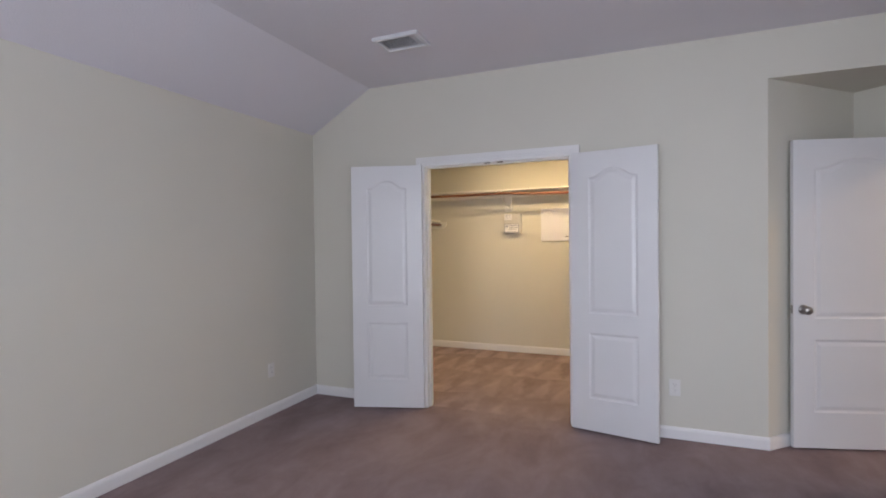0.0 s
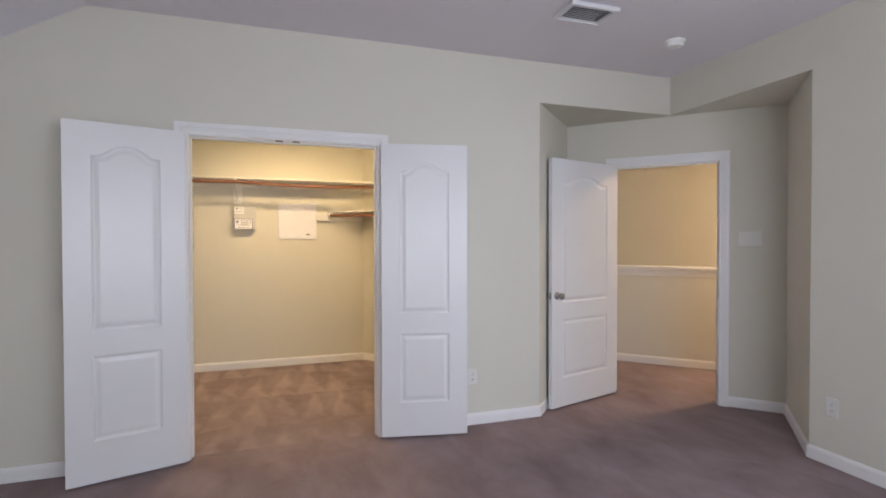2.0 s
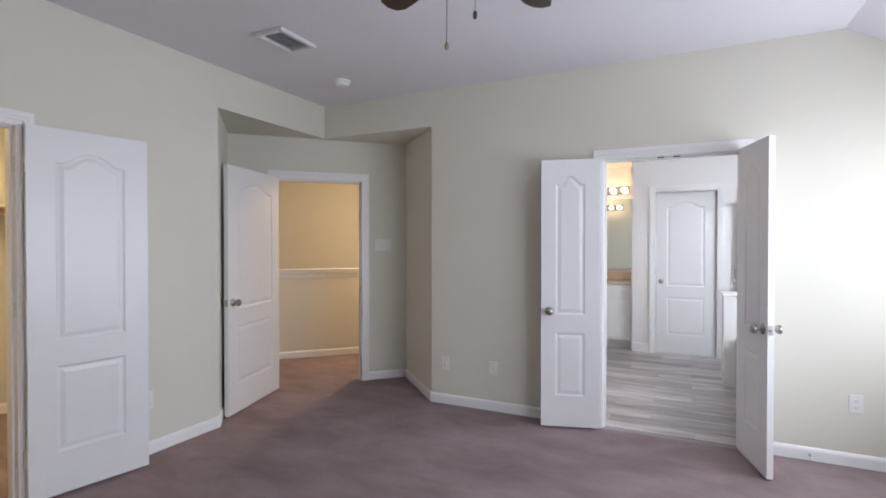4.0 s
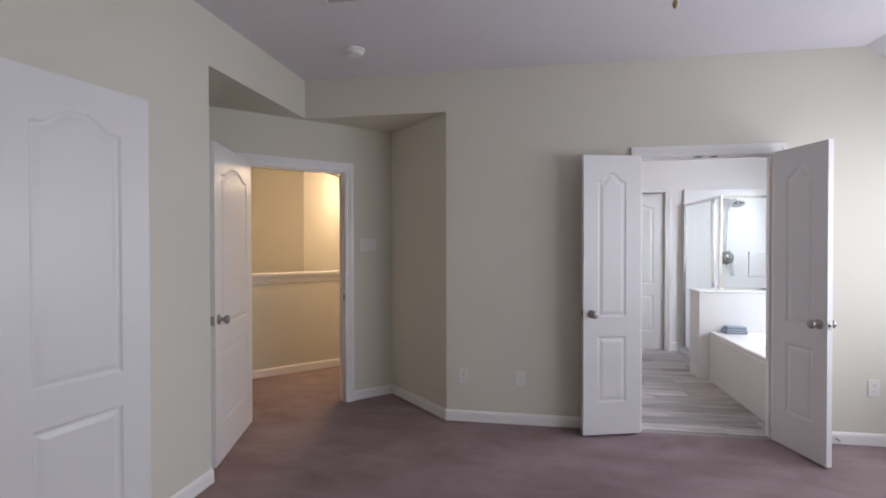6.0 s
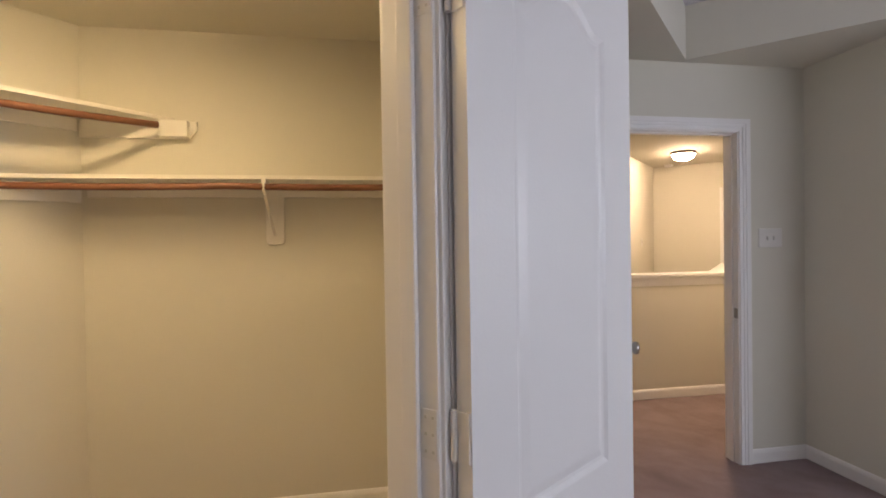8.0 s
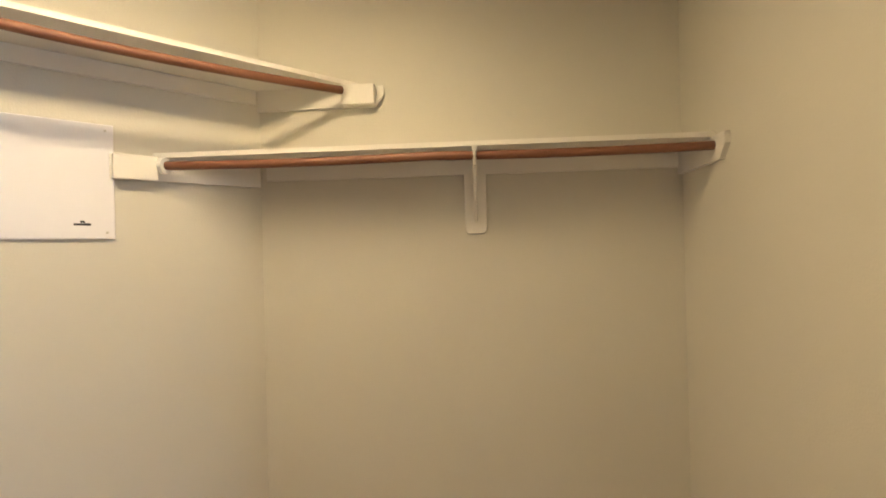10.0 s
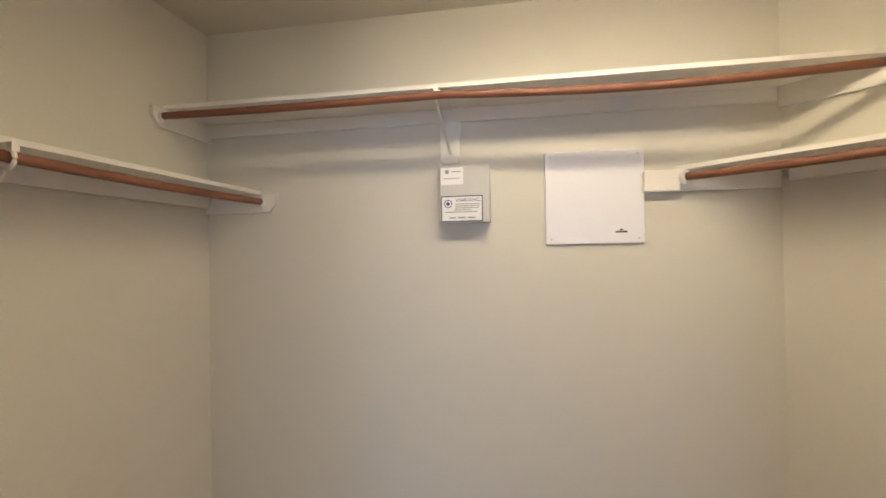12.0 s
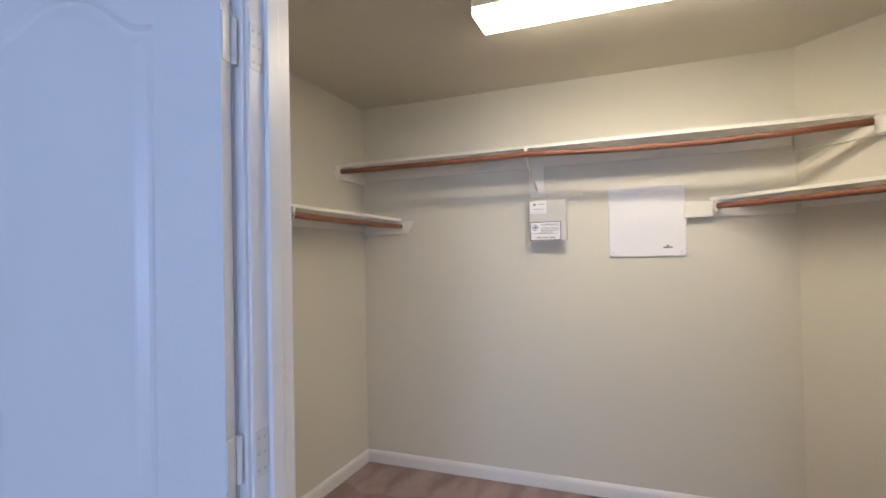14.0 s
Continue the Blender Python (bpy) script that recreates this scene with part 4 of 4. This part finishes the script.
def light_bar(name, m, count, label):
    """A strip of round bulbs: x along the wall, y out of it."""
    root = thing(name, m, label, "vanity light")
    w = count * 0.155
    part("back_plate", boxed(-w / 2, w / 2, 0, 0.03, -0.055, 0.055, bevel=0.008), CHROME, root, "chrome back plate")
    for i in range(count):
        x = (i - (count - 1) / 2) * 0.155
        hd = part("bulb_holder", lathe([(0.026, 0), (0.028, 0.015), (0.02, 0.02), (0, 0.02)], 18, Matrix.Translation((x, 0.03, 0)) @ Matrix.Rotation(radians(-90), 4, "X")), CHROME, root)
        part("bulb", lathe([(0, 0.099)] + [(0.039 * math.sin(math.pi * j / 12), 0.060 + 0.039 * math.cos(math.pi * j / 12)) for j in range(1, 11)] + [(0.018, 0.022)], 20, Matrix.Translation((x, 0.03, 0)) @ Matrix.Rotation(radians(-90), 4, "X")), BULB, hd, "lit round bulb", True)
    return root


light_bar("vanity_light", pose(8.19, 4.05, 2.08, 0, 0, 90), 4, "lit strip of round bulbs over the far mirror")

# ---- bathroom ----
light_bar("vanity_light", pose(VBACK, 1.70, 2.165, 0, 0, 90), 6, "lit chrome strip of round bulbs over the vanity mirror")
light_bar("vanity_light", pose(BW + 0.001, 2.0, 2.165, 0, 0, -90), 4, "lit chrome strip of round bulbs on the opposite wall")

mr = thing("vanity_mirror", pose(VBACK, 2.04, 1.55), "wide frameless mirror above the vanity", "mirror")
part("plate", boxed(-0.007, -0.001, -0.84, 0.84, -0.495, 0.50), MIRROR, mr)
part("channel", boxed(-0.012, -0.0005, -0.84, 0.84, -0.507, -0.4952), CHROME, mr)

vn = thing("vanity_cabinet", pose(5.05, 2.08, 0), "white bathroom vanity cabinet with panelled doors", "vanity")
part("carcass", boxed(0, 0.525, -0.91, 0.915, 0.10, 0.855), CABINET, vn)
part("toe_kick", boxed(0.06, 0.525, -0.91, 0.915, 0, 0.1), CABINET, vn)
for i in range(4):
    y0 = -0.90 + i * 0.452
    for z0, z1, nm in ((0.125, 0.675, "cabinet_door"), (0.70, 0.84, "drawer_front")):
        d = part(nm, boxed(-0.018, -0.0005, y0 + 0.008, y0 + 0.438, z0, z1, bevel=0.003), CABINET, vn)
        if nm == "cabinet_door":
            for a, b, c, g in ((y0 + 0.008, y0 + 0.438, z0, z0 + 0.055), (y0 + 0.008, y0 + 0.438, z1 - 0.055, z1), (y0 + 0.008, y0 + 0.063, z0 + 0.055, z1 - 0.055), (y0 + 0.383, y0 + 0.438, z0 + 0.055, z1 - 0.055)):
                part("rail", boxed(-0.025, -0.018, a, b, c, g, bevel=0.002), CABINET, d)
ct = thing("vanity_countertop", pose(5.05, 2.08, 0.855), "cream cultured marble countertop with backsplash", "countertop")
part("slab", boxed(-0.03, 0.525, -0.915, 0.915, 0, 0.04, bevel=0.008), COUNTER, ct)
part("backsplash", boxed(0.505, 0.525, -0.915, 0.915, 0.0402, 0.14, bevel=0.004), COUNTER, ct)
part("side_splash", boxed(-0.02, 0.5, -0.917, -0.9, 0.0402, 0.14, bevel=0.004), COUNTER, ct)
fc = thing("faucet", pose(5.42, 1.60, 0.896), "chrome two-handle basin faucet on the vanity", "faucet")
part("base", boxed(-0.025, 0.025, -0.08, 0.08, 0, 0.018, bevel=0.006), CHROME, fc)
part("spout", tube([(0, 0, 0.015), (0, 0, 0.07), (-0.03, 0, 0.10), (-0.09, 0, 0.09), (-0.11, 0, 0.07)], 0.011, 10), CHROME, fc, "", True)
for yy in (-0.06, 0.06):
    part("handle", lathe([(0, 0.016), (0.02, 0.018), (0.018, 0.045), (0, 0.05)], 14, Matrix.Translation((0, yy, 0))), CHROME, fc, "", True)

# closed door of the water closet
casing("door_frame_5", (BEAST, 0.89), (BEAST, 0.17), 2.08, "white casing of the closed bathroom door", back=False)
door("closed_bath_door", (BEAST + 0.038, 0.188), 90, 0.684, "closed white two-panel door in the bathroom", flip=False, h=2.05, lift=0.01)

# bathtub
tb = thing("bathtub", pose(2.815, -0.675, 0), "white drop-in bathtub with a plain apron", "bathtub")
bm = bmesh.new()
hw, hd_ = 0.742, 0.772
loops = []
for sx, sy, z in ((hw, hd_, 0.0), (hw, hd_, 0.49), (hw - 0.008, hd_ - 0.008, 0.50)):
    loops.append([bm.verts.new((x, y, z)) for x, y in ((-sx, -sy), (sx, -sy), (sx, sy), (-sx, sy))])
for a, b in zip(loops, loops[1:]):
    for i in range(4):
        bm.faces.new((a[i], a[(i + 1) % 4], b[(i + 1) % 4], b[i]))
rim = loops[-1]
n = 40
basin = []
for d, z in ((0.0, 0.50), (0.02, 0.488), (0.06, 0.30), (0.12, 0.13), (0.22, 0.09)):
    ring = []
    for i in range(n):
        a = 2 * math.pi * i / n
        c, s_ = math.cos(a), math.sin(a)
        ring.append(bm.verts.new(((hw - 0.12 - d) * math.copysign(abs(c) ** 0.6, c), (hd_ - 0.20 - d) * math.copysign(abs(s_) ** 0.6, s_), z)))
    basin.append(ring)
for a, b in zip(basin, basin[1:]):
    for i in range(n):
        bm.faces.new((a[i], a[(i + 1) % n], b[(i + 1) % n], b[i]))
bm.faces.new(basin[-1])
es = [bm.edges.get((rim[i], rim[(i + 1) % 4])) for i in range(4)] + [bm.edges.get((basin[0][i], basin[0][(i + 1) % n])) for i in range(n)]
bmesh.ops.triangle_fill(bm, use_beauty=True, use_dissolve=False, edges=es)
part("shell", bm, ACRYLIC, tb)
part("apron", boxed(-0.735, 0.735, 0.7722, 0.780, 0.0, 0.465, bevel=0.003), ACRYLIC, tb, "plain white apron panel")

tw = thing("folded_towel", pose(3.48, -0.10, 0.50), "folded blue grey towel on the tub rim", "towel")
bm = bmesh.new()
for i in range(3):
    box(bm, -0.085 + 0.012 * i, 0.075 - 0.010 * i, -0.10, 0.10 - 0.008 * i, 0.004 + 0.022 * i, 0.025 + 0.022 * i, bevel=0.009)
part("folds", bm, TOWEL, tw)

pw = tagged(new("shower_half_wall"), "white tiled half wall between the tub and the shower", "half wall", kind="structure")
part("body", boxed(3.562, 3.86, BS + 0.001, 0.20, 0.0, 0.895, bevel=0.003), ACRYLIC, pw)
part("cap", boxed(3.552, 3.87, BS + 0.001, 0.21, 0.8952, 0.915, bevel=0.006), ACRYLIC, pw)

sh = thing("shower_enclosure", pose(0, 0, 0), "framed glass shower enclosure with a hinged door", "shower")
for a, b, c, d, z0, z1 in ((3.665, 3.695, -0.055, -0.025, 0.916, 1.90), (3.665, 3.695, -1.44, -0.055, 1.87, 1.90), (3.665, 3.695, -1.44, -0.055, 0.916, 0.94), (3.872, 3.912, -0.055, -0.025, 0.0, 1.90), (3.695, 3.872, -0.055, -0.025, 1.87, 1.90), (3.912, 4.91, -0.055, -0.025, 1.87, 1.90), (4.87, 4.91, -0.055, -0.025, 0.0, 1.87), (3.912, 4.87, -0.055, -0.025, 0.06, 0.09)):
    part("rail", boxed(a, b, c, d, z0, z1, bevel=0.003), CHROME, sh, "satin metal rail")
for a, b, c, d, z0, z1 in ((3.678, 3.684, -1.43, -0.055, 0.94, 1.87), (3.912, 4.87, -0.043, -0.037, 0.09, 1.87)):
    g = part("glass_panel", boxed(a, b, c, d, z0, z1), GLASS, sh, "clear glass panel")
    g.visible_shadow = False
part("handle", tube([(4.72, -0.02, 0.95), (4.72, 0.02, 0.96), (4.72, 0.02, 1.10), (4.72, -0.02, 1.11)], 0.007, 8), CHROME, sh)
part("curb", boxed(3.872, 4.94, -0.08, 0.0, 0.0, 0.06, bevel=0.006), ACRYLIC, sh)
ss = thing("shower_surround", pose(0, 0, 0), "white acrylic shower surround panels", "shower surround")
part("back_panel", boxed(4.915, 4.949, BS + 0.002, -0.04, 0.0, 2.09, bevel=0.004), ACRYLIC, ss)
part("side_panel", boxed(3.81, 4.913, BS + 0.002, BS + 0.03, 0.0, 2.09, bevel=0.004), ACRYLIC, ss)
part("moulded_ledge", boxed(4.900, 4.9148, -1.35, -0.80, 0.98, 1.30, bevel=0.006), ACRYLIC, ss)
hd2 = thing("hand_shower", pose(4.914, -0.60, 1.87), "chrome hand shower on a slide arm with a hose", "shower head")
part("arm", tube([(0, 0, 0.06), (-0.10, 0, 0.09), (-0.18, 0, 0.04)], 0.010, 8), CHROME, hd2, "", True)
part("head", lathe([(0.012, 0.04), (0.03, 0.02), (0.075, 0.0), (0.078, -0.012), (0, -0.014)], 24, pose(-0.20, 0, 0.02, 0, 24, 0)), CHROME, hd2, "", True)
part("hose", tube([(-0.03, 0.03 + 0.05 * math.sin(i * math.pi / 14), 0.05 - 0.85 * math.sin(i * math.pi / 28) + (0.60 if i > 14 else 0) * (14 - i) / 14) for i in range(29)], 0.006, 6), CHROME, hd2, "", True)
vv = thing("shower_valve", pose(4.914, -0.55, 1.215), "round chrome shower valve", "shower valve")
part("plate", lathe([(0, 0), (0.085, 0), (0.08, 0.012), (0, 0.014)], 28, Matrix.Rotation(radians(-90), 4, "Y")), CHROME, vv, "", True)
part("handle", lathe([(0.03, 0.012), (0.028, 0.05), (0, 0.055)], 18, Matrix.Rotation(radians(-90), 4, "Y")), CHROME, vv, "", True)

# floor planks, laid along the doorway wall in a running bond
plank_mesh = None
pw_, pl_ = 0.152, 0.914
col = 0
x = EX + 0.06
while x < 5.04:
    y = BS + 0.3 - (col % 3) * 0.3 - 0.2
    while y < BN - 0.05:
        inside = not (x + pw_ > 3.56 and y + pl_ < 0.0) and not (x < 3.56 and y + pl_ < -0.05)
        if inside and y + pl_ < BN + 0.06 and x - y > -0.42 + pl_ * 0.9:
            if plank_mesh is None:
                bm = boxed(0.0015, pw_ - 0.0015, 0.0015, pl_ - 0.0015, -0.008, 0.0, bevel=0.001)
                plank_mesh = bpy.data.meshes.new("plank")
                bm.to_mesh(plank_mesh)
                bm.free()
                plank_mesh.materials.append(PLANK)
            ob = new("plank", plank_mesh)
            ob.parent = bpy.data.objects["floor_bath_bed"]
            ob.location = (x, y, 0.002)
        y += pl_
    x += pw_
    col += 1
